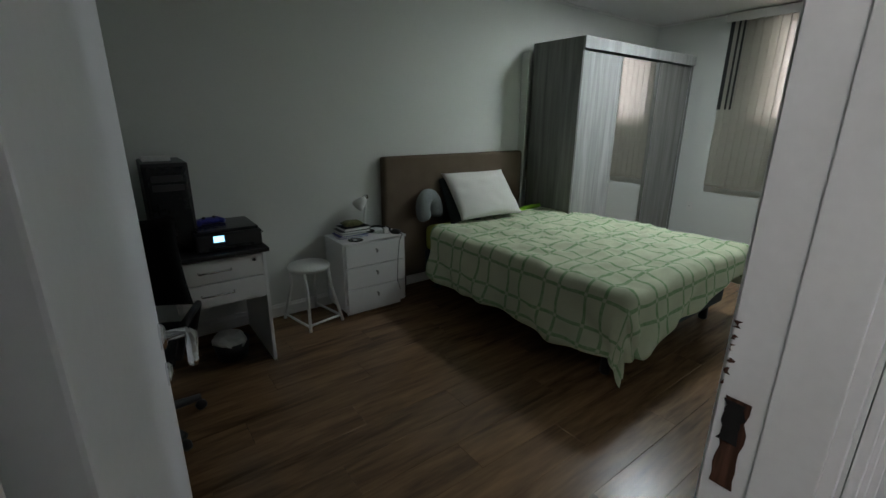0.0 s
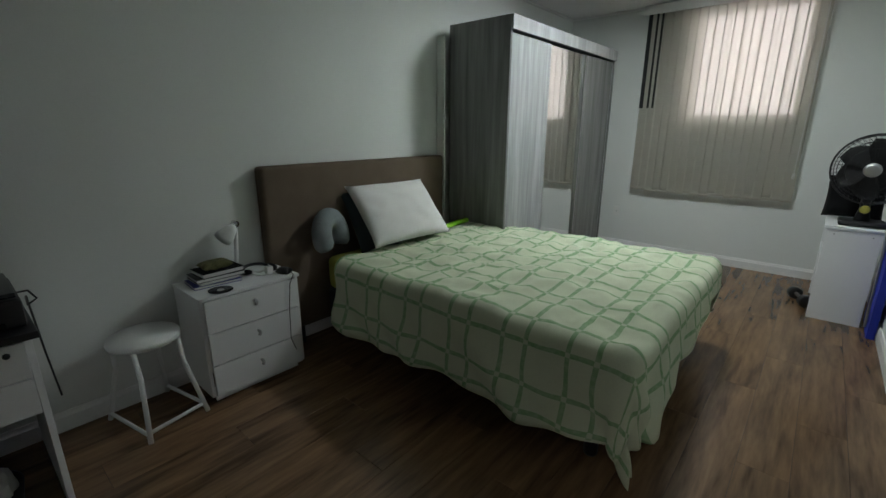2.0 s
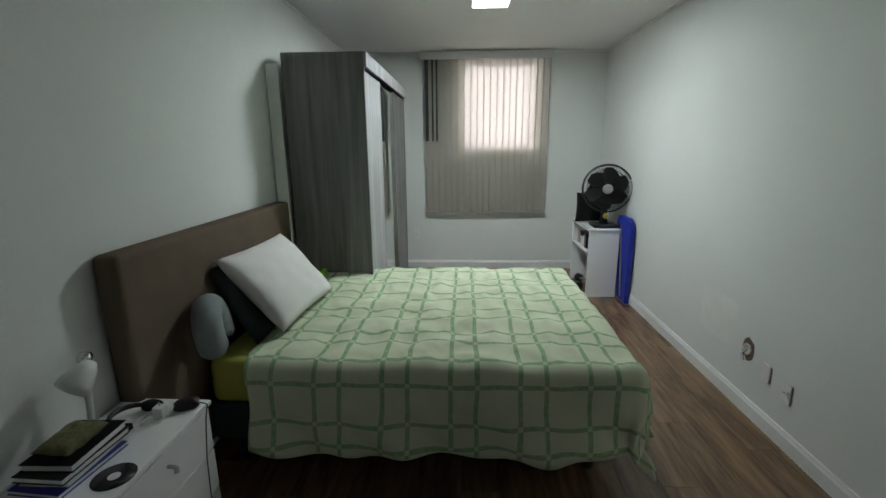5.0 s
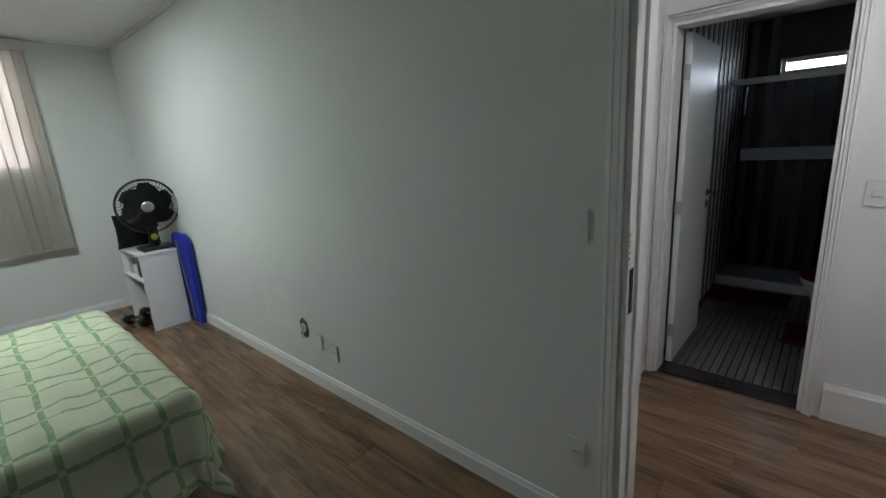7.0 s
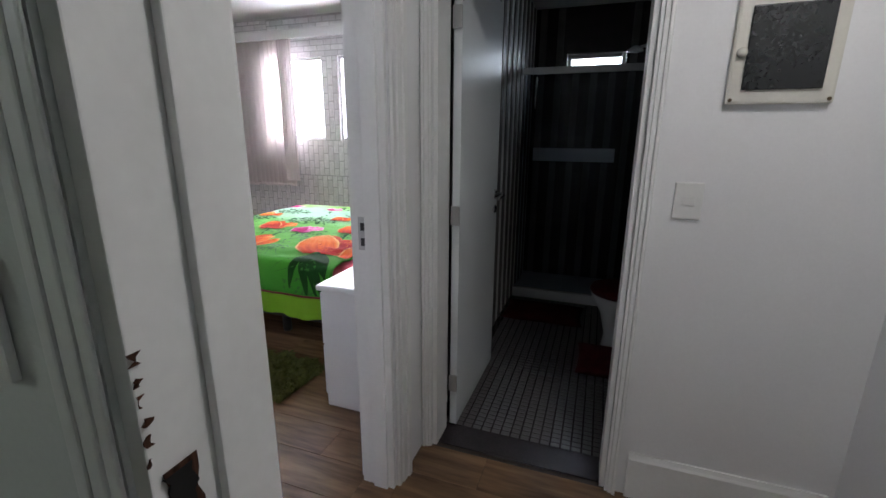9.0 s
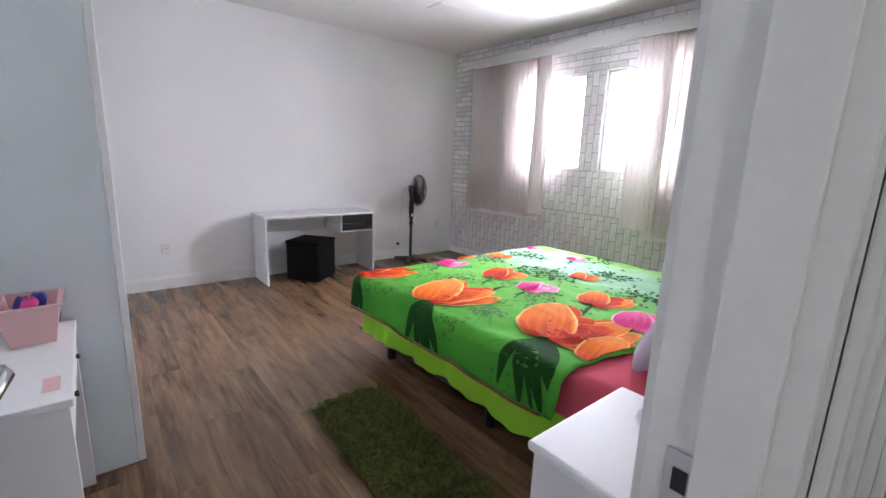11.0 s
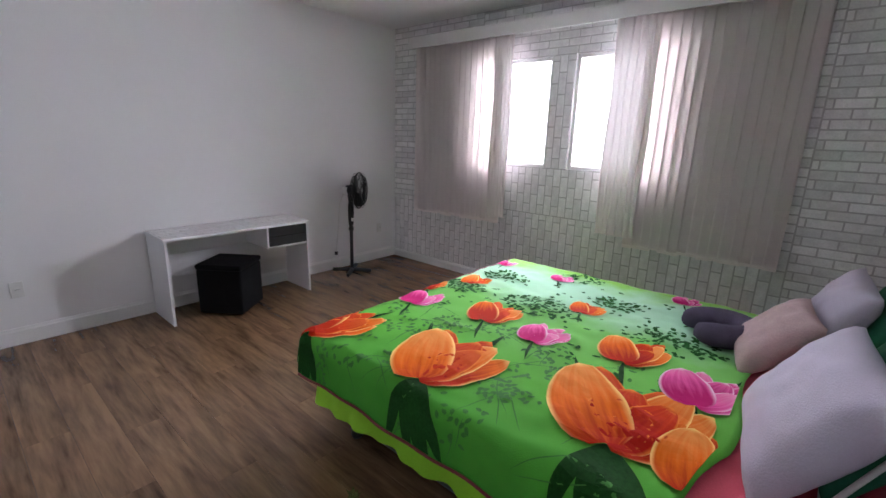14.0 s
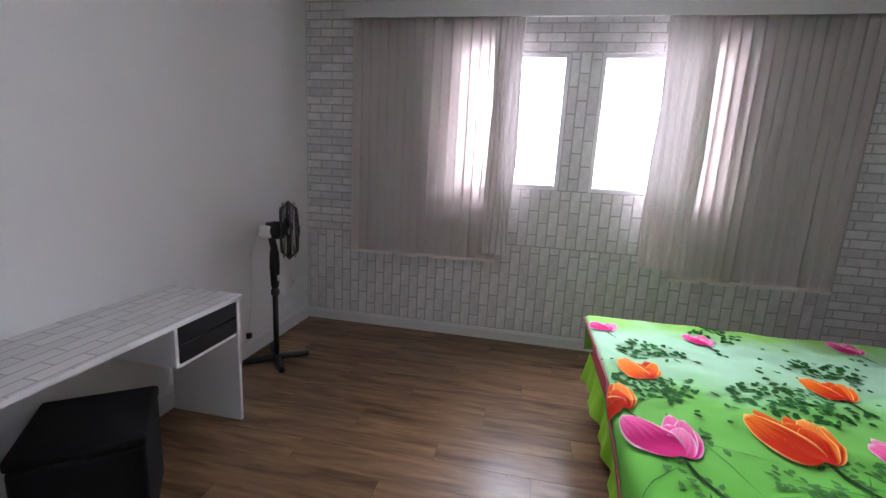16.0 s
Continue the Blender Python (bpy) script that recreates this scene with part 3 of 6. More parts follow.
window("window_1", pose(XE1 + 0.1, 1.40, 1.521, 0, 0, 90), 0.958, 1.038, "white-framed bedroom window with security bars behind vertical blinds", 6)
window("window_2", pose((WIN2[0][0] + WIN2[0][1]) / 2, YS2 - 0.05, WZ0 + 0.001, 0, 0, 0), 0.813, 1.053, "white window full of daylight in the brick-papered wall")
window("window_3", pose((WIN2[1][0] + WIN2[1][1]) / 2, YS2 - 0.05, WZ0 + 0.001, 0, 0, 0), 0.813, 1.053, "white window full of daylight beside the pillar")
window("window_4", pose(0.25, -4.08, 1.981, 0, 0, 0), 0.498, 0.138, "narrow high bathroom window with white bars", 9)
# The peach wall emits; the daylight on it is put into its material.
solid("backdrop", box(7.4, 7.42, -1.5, 4.5, 0, 5.5), OUTWARM, "peach-painted neighbouring wall, its daylight put in as glow", "backdrop", "structure")
solid("backdrop_sky", box(-4, 11, -8.02, -8.0, -1, 8), OUTSIDE, "bright overcast sky outside the windows", "backdrop", "structure")


# ---- vertical blinds ----
def slat_mesh(w, h, seed):
    bm = bmesh.new()
    n = 5
    for s in range(1):
        rows = []
        for i in range(n + 1):
            u = -0.5 + i / n
            rows.append([bm.verts.new((u * w, 0.006 * (1 - 4 * u * u) + 0.003 * math.sin(seed + 4 * z), -h * z)) for z in (0, 0.02, 0.5, 0.97, 1.0)])
        for a, c in zip(rows, rows[1:]):
            for k in range(4):
                bm.faces.new((a[k], c[k], c[k + 1], a[k + 1]))
    geo = bmesh.ops.solidify(bm, geom=bm.faces[:], thickness=0.0012)
    return bm


def blind(name, m, xs, top, bottom, material, label, tilt):
    """Headrail and hanging slats; local x along the rail."""
    t = thing(name, m, label, "blind")
    rng = random.Random(7)
    part("rail", box(min(xs) - 0.05, max(xs) + 0.05, -0.02, 0.02, top, top + 0.03, 0.003), VALANCE, t)
    for k, x in enumerate(xs):
        h = top - bottom + rng.uniform(-0.012, 0.012)
        s = part("slat", slat_mesh(0.089, h, k), material, t, "", True, pose(x, rng.uniform(-0.004, 0.004), top - 0.002, 0, 0, tilt + rng.uniform(-1.2, 1.2)))
        part("weight", box(-0.04, 0.04, -0.002, 0.012, -h - 0.004, -h + 0.018, 0.001), material, s)
    return t


b1 = blind("vertical_blind", pose(5.63, 0, 0, 0, 0, 90), [0.86 + 0.0785 * k for k in range(19)], 2.6, 0.74, BLIND1, "closed beige vertical blind with dark-topped end slats", 5)
for y, w in ((2.295, 0.02), (2.225, 0.011), (2.175, 0.011)):
    part("dark_strip", box(y - w, y + w, 0.026, 0.03, 1.64, 2.59, 0.001), BLACK, b1, "dark stripe")
part("cord", tube([(0.84, 0.02, 2.58), (0.835, 0.03, 1.7), (0.84, 0.02, 1.02)], 0.004, sides=6), VALANCE, b1)
part("cord_weight", lathe([(0.004, 0), (0.014, 0.01), (0.012, 0.05), (0.004, 0.06)]), VALANCE, b1, "", True, pose(0.84, 0.02, 0.96))
v = thing("blind_valance", pose(0, 0, 0), "pale valance board over the bedroom window", "valance")
part("board", box(5.575, 5.59, 0.8, 2.36, 2.575, 2.665, 0.003), VALANCE, v)
part("top", box(5.591, 5.698, 0.8, 2.36, 2.65, 2.665, 0.002), VALANCE, v)
for nm, xs in (("vertical_blind", [4.17 + 0.074 * k for k in range(17)]), ("vertical_blind", [1.70 + 0.074 * k for k in range(15)])):
    b2 = blind(nm, pose(0, -4.745, 0), xs, 2.62, 0.71, BLIND2, "grey-beige vertical blind drawn aside from the window", 5)


def curtain(x0, x1, label):
    bm = bmesh.new()
    n, rows = 60, []
    for i in range(n + 1):
        u = i / n
        x = x0 + (x1 - x0) * u
        y = 0.018 * math.sin(u * 34) + 0.008 * math.sin(u * 71 + 1)
        rows.append([bm.verts.new((x + 0.01 * math.sin(9 * z + u * 8), -4.70 + y * (0.5 + 0.5 * z), 2.62 - z * 1.83)) for z in (0, 0.15, 0.35, 0.55, 0.75, 0.9, 1.0)])
    for a, c in zip(rows, rows[1:]):
        for k in range(6):
            bm.faces.new((a[k], c[k], c[k + 1], a[k + 1]))
    t = thing("sheer_curtain", Matrix(), label, "curtain", "sheer curtains")
    part("fabric", bm, SHEER, t, "", True)
    part("hem", tube([(x0, -4.70, 0.795), (x1, -4.70, 0.795)], 0.004, sides=6), SHEER, t)


curtain(4.02, 4.24, "sheer white curtain gathered beside the window")
curtain(2.68, 3.03, "sheer white curtain gathered beside the window")
v = thing("blind_valance", Matrix(), "long white valance board over both windows", "valance")
part("board", box(1.60, 5.44, -4.665, -4.65, 2.585, 2.70, 0.003), VALANCE, v)
part("top", box(1.60, 5.44, -4.838, -4.666, 2.685, 2.70, 0.003), VALANCE, v)

# ---- ceiling lamps and an added hall fill ----
t = thing("ceiling_light", pose(3.78, 1.64, C1), "square white LED ceiling panel, switched on", "ceiling lamp")
part("frame", box(-0.15, 0.15, -0.15, 0.15, -0.022, -0.001, 0.004), WHITEMETAL, t)
part("diffuser", box(-0.135, 0.135, -0.135, 0.135, -0.027, -0.0225, 0.001), LED, t, "glowing white diffuser")
area("led_panel_1", look((3.78, 1.64, C1 - 0.035), (3.78, 1.64, 0)), 0.26, 0.26, 32, (0.89, 0.99, 1.0))
t = thing("ceiling_light", pose(4.43, -3.42, C2), "square white recessed ceiling light, switched off", "ceiling lamp")
part("frame", box(-0.12, 0.12, -0.12, 0.12, -0.012, -0.001, 0.004), WHITEMETAL, t)
part("diffuser", box(-0.1, 0.1, -0.1, 0.1, -0.015, -0.0125, 0.001), LEDOFF, t)


# Unseen fixture and area lamp, added to brighten the hall.
t = thing("ceiling_light", pose(-0.42, -0.32, 2.62), "unseen round ceiling light added to brighten the hall", "ceiling lamp")
part("base", lathe([(0.11, -0.001), (0.11, -0.02), (0.09, -0.021)]), WHITEMETAL, t)
part("diffuser", lathe([(0.09, -0.0215), (0.085, -0.04), (0.05, -0.052), (0.002, -0.055)]), LED, t, "", True)
area("hall_fill", look((-0.42, -0.32, 2.55), (-0.42, -0.32, 0)), 0.18, 0.18, 7.5, (1.0, 0.97, 0.97))


# ---- cloth over beds ----
def drape(x0, x1, y0, y1, top, amp, seed, r=0.07, flare=0.12):
    """Where a point (u, v) of a cloth ends up that lies on a box top and hangs over its sides."""
    def at(u, v, lift=0.0):
        dx = (x0 - u) if u < x0 else (u - x1 if u > x1 else 0.0)
        dy = (y0 - v) if v < y0 else (v - y1 if v > y1 else 0.0)
        sx = -1 if u < x0 else 1
        sy = -1 if v < y0 else 1
        d, hyp = max(dx, dy) + 0.2 * min(dx, dy), max(1e-9, math.hypot(dx, dy))
        cx, cy = min(max(u, x0), x1), min(max(v, y0), y1)
        puff = 0.5 * amp * noise.noise((u * 2.2 + seed, v * 2.2, 0.3)) + 0.5 * amp * noise.noise((u * 6 + seed, v * 5, 1.7)) + 0.45 * amp * (1 - abs(noise.noise((u * 2.5 + v * 6, v * 2.5 - u * 4, seed))) * 3.0) + 0.3 * amp * abs(noise.noise((u * 14 + v * 5, v * 12, seed)))
        if d < 1e-6:
            return Vector((cx, cy, top + puff + lift))
        a = min(d / r, math.pi / 2)
        out, drop = r * math.sin(a), r * (1 - math.cos(a))
        rest = max(0.0, d - r * math.pi / 2)
        along = u * sy + v * sx
        wave = (math.sin(along * 9 + seed) + 0.6 * math.sin(along * 21 + 2 * seed)) * amp * min(1, rest * 3)
        out += rest * flare + wave + lift
        drop += rest * (1 - 0.3 * flare)
        return Vector((cx + sx * out * dx / hyp, cy + sy * out * dy / hyp, top + puff * max(0, 1 - d * 6) - drop + lift * max(0, 1 - d * 12)))
    return at


def sheet(at, u0, u1, v0, v1, step):
    """Cloth mesh with UV in metres; u0(v), u1(v), v0(u) and v1(u) give its wavy edges."""
    bm = bmesh.new()
    uvl = bm.loops.layers.uv.new("cloth")
    mid = (v0(0) + v1(0)) / 2
    nu, nv = round((u1(mid) - u0(mid)) / step), round((v1(0) - v0(0)) / step)
    uvs = []
    for i in range(nu + 1):
        ul = u0(mid) + (u1(mid) - u0(mid)) * i / nu
        col = []
        for j in range(nv + 1):
            v = v0(ul) + (v1(ul) - v0(ul)) * j / nv
            col.append((u0(v) + (u1(v) - u0(v)) * i / nu, v))
        uvs.append(col)
    grid = [[bm.verts.new(at(*p)) for p in col] for col in uvs]
    for i in range(nu):
        for j in range(nv):
            ids = ((i, j), (i + 1, j), (i + 1, j + 1), (i, j + 1))
            f = bm.faces.new([grid[p][q] for p, q in ids])
            for l, (p, q) in zip(f.loops, ids):
                l[uvl].uv = uvs[p][q]
    bmesh.ops.delete(bm, geom=[x for x in bm.verts if not x.link_faces], context="VERTS")
    return bm


def bed_base(t, x0, x1, y0, y1, z0, z1, material, legs):
    part("base", box(x0, x1, y0, y1, z0, z1, 0.02), material, t)
    for x, y in legs:
        part("leg", lathe([(0.028, 0), (0.032, 0.01), (0.032, z0 - 0.01), (0.04, z0 - 0.001)], 14), BLACK, t, "", True, pose(x, y, 0))


# ---- first bedroom: bed ----
BX0, BX1, BY0, BY1, BT = 1.91, 3.44, 1.1, 3.08, 0.615
bed = thing("bed", Matrix(), "double bed on a dark grey fabric base with legs", "bed")
bed_base(bed, BX0 + 0.02, BX1 - 0.02, BY0 + 0.03, BY1, 0.16, 0.36, DARKBASE, [(BX0 + 0.1, BY0 + 0.12), (BX1 - 0.1, BY0 + 0.12), (BX0 + 0.1, BY1 - 0.1), (BX1 - 0.1, BY1 - 0.1)])
part("mattress", box(BX0 + 0.015, BX1 - 0.015, BY0 + 0.02, BY1 - 0.005, 0.362, BT - 0.022, 0.06, seg=4), SHEET, bed, "yellow-green fitted sheet on the mattress", True)
hb = thing("headboard", Matrix(), "brown suede upholstered headboard against the wall", "headboard")
part("panel", box(1.56, 3.19, 3.115, 3.215, 0.12, 1.2, 0.03, seg=4), SUEDE, hb, "", True)
part("foot", box(1.7, 1.76, 3.13, 3.2, 0, 0.125), BLACK, hb)
part("foot", box(3.0, 3.06, 3.13, 3.2, 0, 0.125), BLACK, hb)
at1 = drape(BX0 - 0.01, BX1 + 0.01, BY0 - 0.01, 5, BT, 0.027, 1.3)
foot_edge = lambda u: BY0 - 0.41 + 0.2 * min(1, max(0, (u - BX0 - 0.1) / 1.3)) + 0.015 * math.sin(u * 9)
head_edge = lambda u: 2.84 + 0.03 * min(1, max(0, (u - 1.85) / 0.9)) + 0.02 * math.sin(u * 7) + 0.06 * min(1, max(0, (u - 2.9) * 3))
spread = thing("bedspread", Matrix(), "pale green plaid bedspread hanging over the bed's sides", "bedspread")
cl = part("cloth", sheet(at1, lambda v: BX0 - 0.47 + 0.02 * math.sin(v * 7), lambda v: BX1 + 0.4, foot_edge, head_edge, 0.02), PLAID, spread, "", True)
sm = cl.modifiers.new("thickness", "SOLIDIFY")
sm.thickness, sm.offset = 0.008, 1
part("folded_hem", tube([at1(u, head_edge(u), 0.02) for u in [2.85 + 0.03 * k for k in range(20)]], [0.012 + 0.014 * math.sin(k * 0.17) for k in range(20)]), LIME, spread, "lime green reverse turned over", True)
part("hem", tube([at1(BX0 - 0.47 + 0.02 * math.sin(v * 7), v, 0.003) for v in [BY0 - 0.3 + 0.03 * k for k in range(100)] if v < 2.82], 0.006, sides=6), PLAID, spread, "", True)
part("hem", tube([at1(u, foot_edge(u), 0.003) for u in [BX0 - 0.44 + 0.03 * k for k in range(77)]], 0.006, sides=6), PLAID, spread, "", True)
t = thing("pillow", pose(2.46, 2.9, 0.615 + 0.235, 48, 0, -4), "white pillow leaning against the headboard", "pillow", "pillows on the bed")
part("stuffing", cushion(0.7, 0.5, 0.15, 0.5, 0.012, 1), PILLOW, t, "", True)
# The rear pillow's shade is painted in, with the bed base's dark grey.
t = thing("pillow", pose(2.4, 3.0, 0.615 + 0.18, 60, 0, -3), "pillow leaning behind the white one, its shade put in as dark colour", "pillow", "pillows on the bed")
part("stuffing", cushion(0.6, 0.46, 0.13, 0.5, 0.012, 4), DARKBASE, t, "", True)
bm = tube([(0.12 * math.cos(a) * 0.8, 0, 0.14 + 0.12 * math.sin(a)) for a in [math.radians(-35 + k * 12.5) for k in range(21)]], [0.05] + [0.064] * 19 + [0.05], sides=14)
t = thing("neck_pillow", pose(1.95, 3.0, 0.6, -8, 0, 20), "grey fleece neck pillow standing on the bed", "neck pillow")
part("roll", bm, GREYCLOTH, t, "", True)


# ---- nightstand and what lies on it ----
def chest(name, x0, x1, y0, y1, z0, h, drawers, label):
    """White drawer chest whose front faces -y."""
    t = thing(name, pose(x0, y0, 0), label, "nightstand")
    w, d = x1 - x0, y1 - y0
    part("side", box(0, 0.018, 0.018, d, z0, h - 0.019, 0.002), MDF, t)
    part("side", box(w - 0.018, w, 0.018, d, z0, h - 0.019, 0.002), MDF, t)
    part("top", box(-0.004, w + 0.004, 0, d, h - 0.018, h, 0.003), MDF, t)
    part("back", box(0.019, w - 0.019, d - 0.008, d, z0, h - 0.019), MDF, t)
    part("plinth", box(0.03, w - 0.03, 0.05, 0.066, 0, z0 + 0.03), MDF, t)
    for x in (0.03, w - 0.05):
        part("foot", box(x, x + 0.02, 0.1, d - 0.05, 0, z0 - 0.0005), BLACK, t)
    dh = (h - 0.02 - z0) / drawers
    for k in range(drawers):
        f = part("drawer", box(0.02, w - 0.02, 0.0, 0.017, z0 + k * dh + 0.003, z0 + (k + 1) * dh - 0.003, 0.002), MDF, t)
        part("knob", tube([(w / 2, 0, z0 + (k + 0.66) * dh), (w / 2, -0.02, z0 + (k + 0.66) * dh), (w / 2 - 0.004, -0.032, z0 + (k + 0.64) * dh), (w / 2 - 0.012, -0.037, z0 + (k + 0.58) * dh)], [0.007, 0.007, 0.009, 0.008]), STEEL, f, "small metal pull knob", True)
    return t


chest("nightstand", 1.04, 1.585, 2.85, 3.2, 0.045, 0.605, 3, "white three-drawer nightstand with small metal knobs")
Z = 0.606
t = thing("compact_disc", pose(1.17, 2.91, Z), "dark compact disc lying on the nightstand", "disc")
part("disc", lathe([(0.018, 0), (0.06, 0), (0.06, 0.0014), (0.018, 0.0014)], 30), SMOKE, t, "", True)
part("hub", lathe([(0.008, 0), (0.0175, 0), (0.0175, 0.002), (0.008, 0.002)], 20), PLATE, t)
rng = random.Random(3)
z = Z
for k, (c, w, d, h) in enumerate(((NAVY, 0.24, 0.17, 0.016), (PLATE, 0.21, 0.15, 0.014), (BLACK, 0.25, 0.16, 0.02), (BLACK_SOFT, 0.22, 0.16, 0.024))):
    t = thing("book", pose(1.2 + 0.01 * k, 3.07, z, 0, 0, rng.uniform(-8, 8)), ("dark blue book at the bottom of a stack", "pale notebook in a stack on the nightstand", "black folder in a stack on the nightstand", "black zipped case on top of the stack")[k], "book", "stack on the nightstand")
    part("cover", box(-w / 2, w / 2, -d / 2, d / 2, 0, 0.002), c, t)
    part("page_block", box(-w / 2 + 0.004, w / 2 - 0.004, -d / 2 + 0.004, d / 2 - 0.004, 0.0022, h - 0.0024), PLATE, t)
    part("cover", box(-w / 2, w / 2, -d / 2, d / 2, h - 0.0022, h, 0.001), c, t)
    z += h + 0.0005
t = thing("pouch", pose(1.22, 3.07, z), "olive cloth pouch slumped on the stack", "pouch")
part("cloth", cushion(0.16, 0.12, 0.045, 0.5, 0.012, 9, 14), mat("olive_cloth", (0.12, 0.12, 0.05), 0.9, vary=0.4, scale=40), t, "", True, pose(0, 0, 0.02))
t = thing("desk_lamp", pose(1.36, 3.14, Z), "small white bent desk lamp on the nightstand", "lamp")
part("base", lathe([(0.055, 0), (0.055, 0.012), (0.02, 0.02)], 24), WHITEMETAL, t, "", True)
part("stem", tube([(0, 0, 0.018), (0.01, 0, 0.1), (0.02, 0, 0.2), (0.02, -0.01, 0.27)], 0.011, sides=10), WHITEMETAL, t, "", True)
part("joint", lathe([(0.004, -0.02), (0.02, -0.012), (0.02, 0.012), (0.004, 0.02)], 16), CHROME, t, "", True, pose(0.02, -0.01, 0.285, 90, 0, 0))
part("shade", lathe([(0.015, 0.05), (0.03, 0.03), (0.048, -0.02), (0.05, -0.05), (0.046, -0.05), (0.02, 0.025)], 24), WHITEMETAL, t, "", True, pose(-0.035, -0.04, 0.25, 25, 35, 0))
t = thing("headphones", pose(1.44, 3.05, Z), "black headphones lying among cables", "headphones")
part("band", tube([(0.075 * math.cos(a), 0.075 * math.sin(a), 0.018 + 0.012 * math.sin(a)) for a in [math.radians(k * 12) for k in range(16)]], 0.009, sides=8), BLACK, t, "", True)
for s in (1, -1):
    part("ear_cup", lathe([(0.01, 0), (0.036, 0.006), (0.036, 0.022), (0.02, 0.03)], 20), BLACK_SOFT, t, "", True, pose(0.075 * s, -0.01, 0.002, 15 * s, 10, 0))
t = thing("charger", pose(1.47, 2.97, Z), "white plug-in charger with its cable", "charger")
part("body", box(-0.018, 0.018, -0.02, 0.02, 0, 0.045, 0.005), PLATE, t)
part("pin", tube([(0, 0, 0.045), (0, 0, 0.06)], 0.003, sides=6), STEEL, t)
part("cable", tube([(0.03 * math.cos(k * 0.5) * (1 + k * 0.06) - 0.03, 0.04 * math.sin(k * 0.5) + 0.002 * k, 0.005 + 0.003 * (k % 3)) for k in range(22)], 0.003, sides=6), PLATE, t, "", True)
t = thing("computer_mouse", pose(1.53, 2.91, Z, 0, 0, 30), "small black mouse with a cable hanging over the drawers", "mouse")
part("shell", cushion(0.055, 0.09, 0.045, 0.6, 0, 0, 12), BLACK, t, "", True, pose(0, 0, 0.016))
part("cable", tube([(0, -0.04, 0.012), (-0.02, -0.07, 0.006), (-0.05, -0.06, -0.04), (-0.055, -0.045, -0.2), (-0.06, -0.04, -0.38), (-0.03, -0.05, -0.47)], 0.0025, sides=6), BLACK, t, "", True)

# ---- stool ----
t = thing("stool", pose(0.82, 2.99, 0, 0, 0, 12), "round white folding stool with tubular legs", "stool")
part("seat", lathe([(0.004, 0.425), (0.15, 0.43), (0.155, 0.445), (0.15, 0.458), (0.004, 0.462)], 32), WHITEMETAL, t, "", True)
for s in (1, -1):
    part("leg", tube([(0.1 * s, -0.1, 0.43), (0.1 * s, -0.12, 0.3), (0.14 * s, -0.19, 0.012)], 0.011), WHITEMETAL, t, "", True)
    part("leg", tube([(0.1 * s, 0.1, 0.43), (0.1 * s, 0.1, 0.3), (0.14 * s, 0.17, 0.012)], 0.011), WHITEMETAL, t, "", True)
    part("stretcher", tube([(0.138 * s, -0.18, 0.05), (0.138 * s, 0.16, 0.05)], 0.009), WHITEMETAL, t, "", True)
part("crossbar", tube([(-0.136, -0.175, 0.055), (0.136, -0.175, 0.055)], 0.009), WHITEMETAL, t, "", True)

# ---- computer desk ----
t = thing("computer_desk", Matrix(), "black-topped white computer desk with two drawers", "desk")
part("top", box(-1.15, 0.44, 2.55, 3.2, 0.735, 0.76, 0.004), BLACK, t, "black desktop")
part("side", box(0.4, 0.42, 2.57, 3.19, 0, 0.734, 0.002), MDF, t)
part("side", box(-1.13, -1.11, 2.57, 3.19, 0, 0.734, 0.002), MDF, t)
part("back", box(-1.109, 0.399, 3.17, 3.185, 0.3, 0.734), MDF, t)
part("side", box(-0.07, -0.052, 2.58, 3.165, 0.44, 0.734, 0.002), MDF, t)
part("shelf", box(-0.051, 0.399, 2.6, 3.165, 0.44, 0.455), MDF, t)
for k in range(2):
    z0 = 0.458 + k * 0.138
    f = part("drawer", box(-0.05, 0.398, 2.565, 2.582, z0, z0 + 0.132, 0.002), MDF, t)
    part("handle", tube([(0.05, 2.565, z0 + 0.07), (0.05, 2.54, z0 + 0.07), (0.22, 2.54, z0 + 0.07), (0.22, 2.565, z0 + 0.07)], 0.006, sides=8), CHROME, f, "bar handle", True)
    if k:
        part("lock", lathe([(0.01, 0), (0.01, 0.006), (0.004, 0.008)], 14), BLACK, f, "", True, pose(0.35, 2.565, z0 + 0.1, 90, 0, 0))
Z = 0.761
t = thing("computer_tower", pose(-0.0, 2.95, Z), "tall black computer tower on the desk", "computer")
part("case", box(-0.115, 0.105, -0.2, 0.2, 0.012, 0.5, 0.008), BLACK, t)
part("front_panel", box(-0.1, 0.09, -0.216, -0.2005, 0.03, 0.48, 0.006), SMOKE, t)
for z0 in (0.35, 0.4):
    part("drive_bay", box(-0.08, 0.07, -0.219, -0.2165, z0, z0 + 0.035, 0.002), BLACK, t)
for x in (-0.09, 0.08):
    part("foot", box(x - 0.015, x + 0.015, -0.17, 0.17, 0, 0.0115), BLACK, t)
t = thing("wifi_router", pose(-0.03, 2.93, Z + 0.5005), "small white router lying on the computer tower", "router")
part("shell", box(-0.07, 0.07, -0.05, 0.05, 0, 0.028, 0.008), PLATE, t)
part("antenna", tube([(0.06, 0.04, 0.015), (0.11, 0.03, 0.03)], 0.004, sides=6), PLATE, t)
t = thing("monitor", pose(-0.5, 3.02, Z, 0, 0, 6), "black flat computer monitor, switched off", "monitor")
part("panel", box(-0.27, 0.27, -0.02, 0.015, 0.12, 0.46, 0.008), BLACK, t)
part("screen", box(-0.255, 0.255, -0.0225, -0.0205, 0.14, 0.445), SMOKE, t, "dark glossy screen")
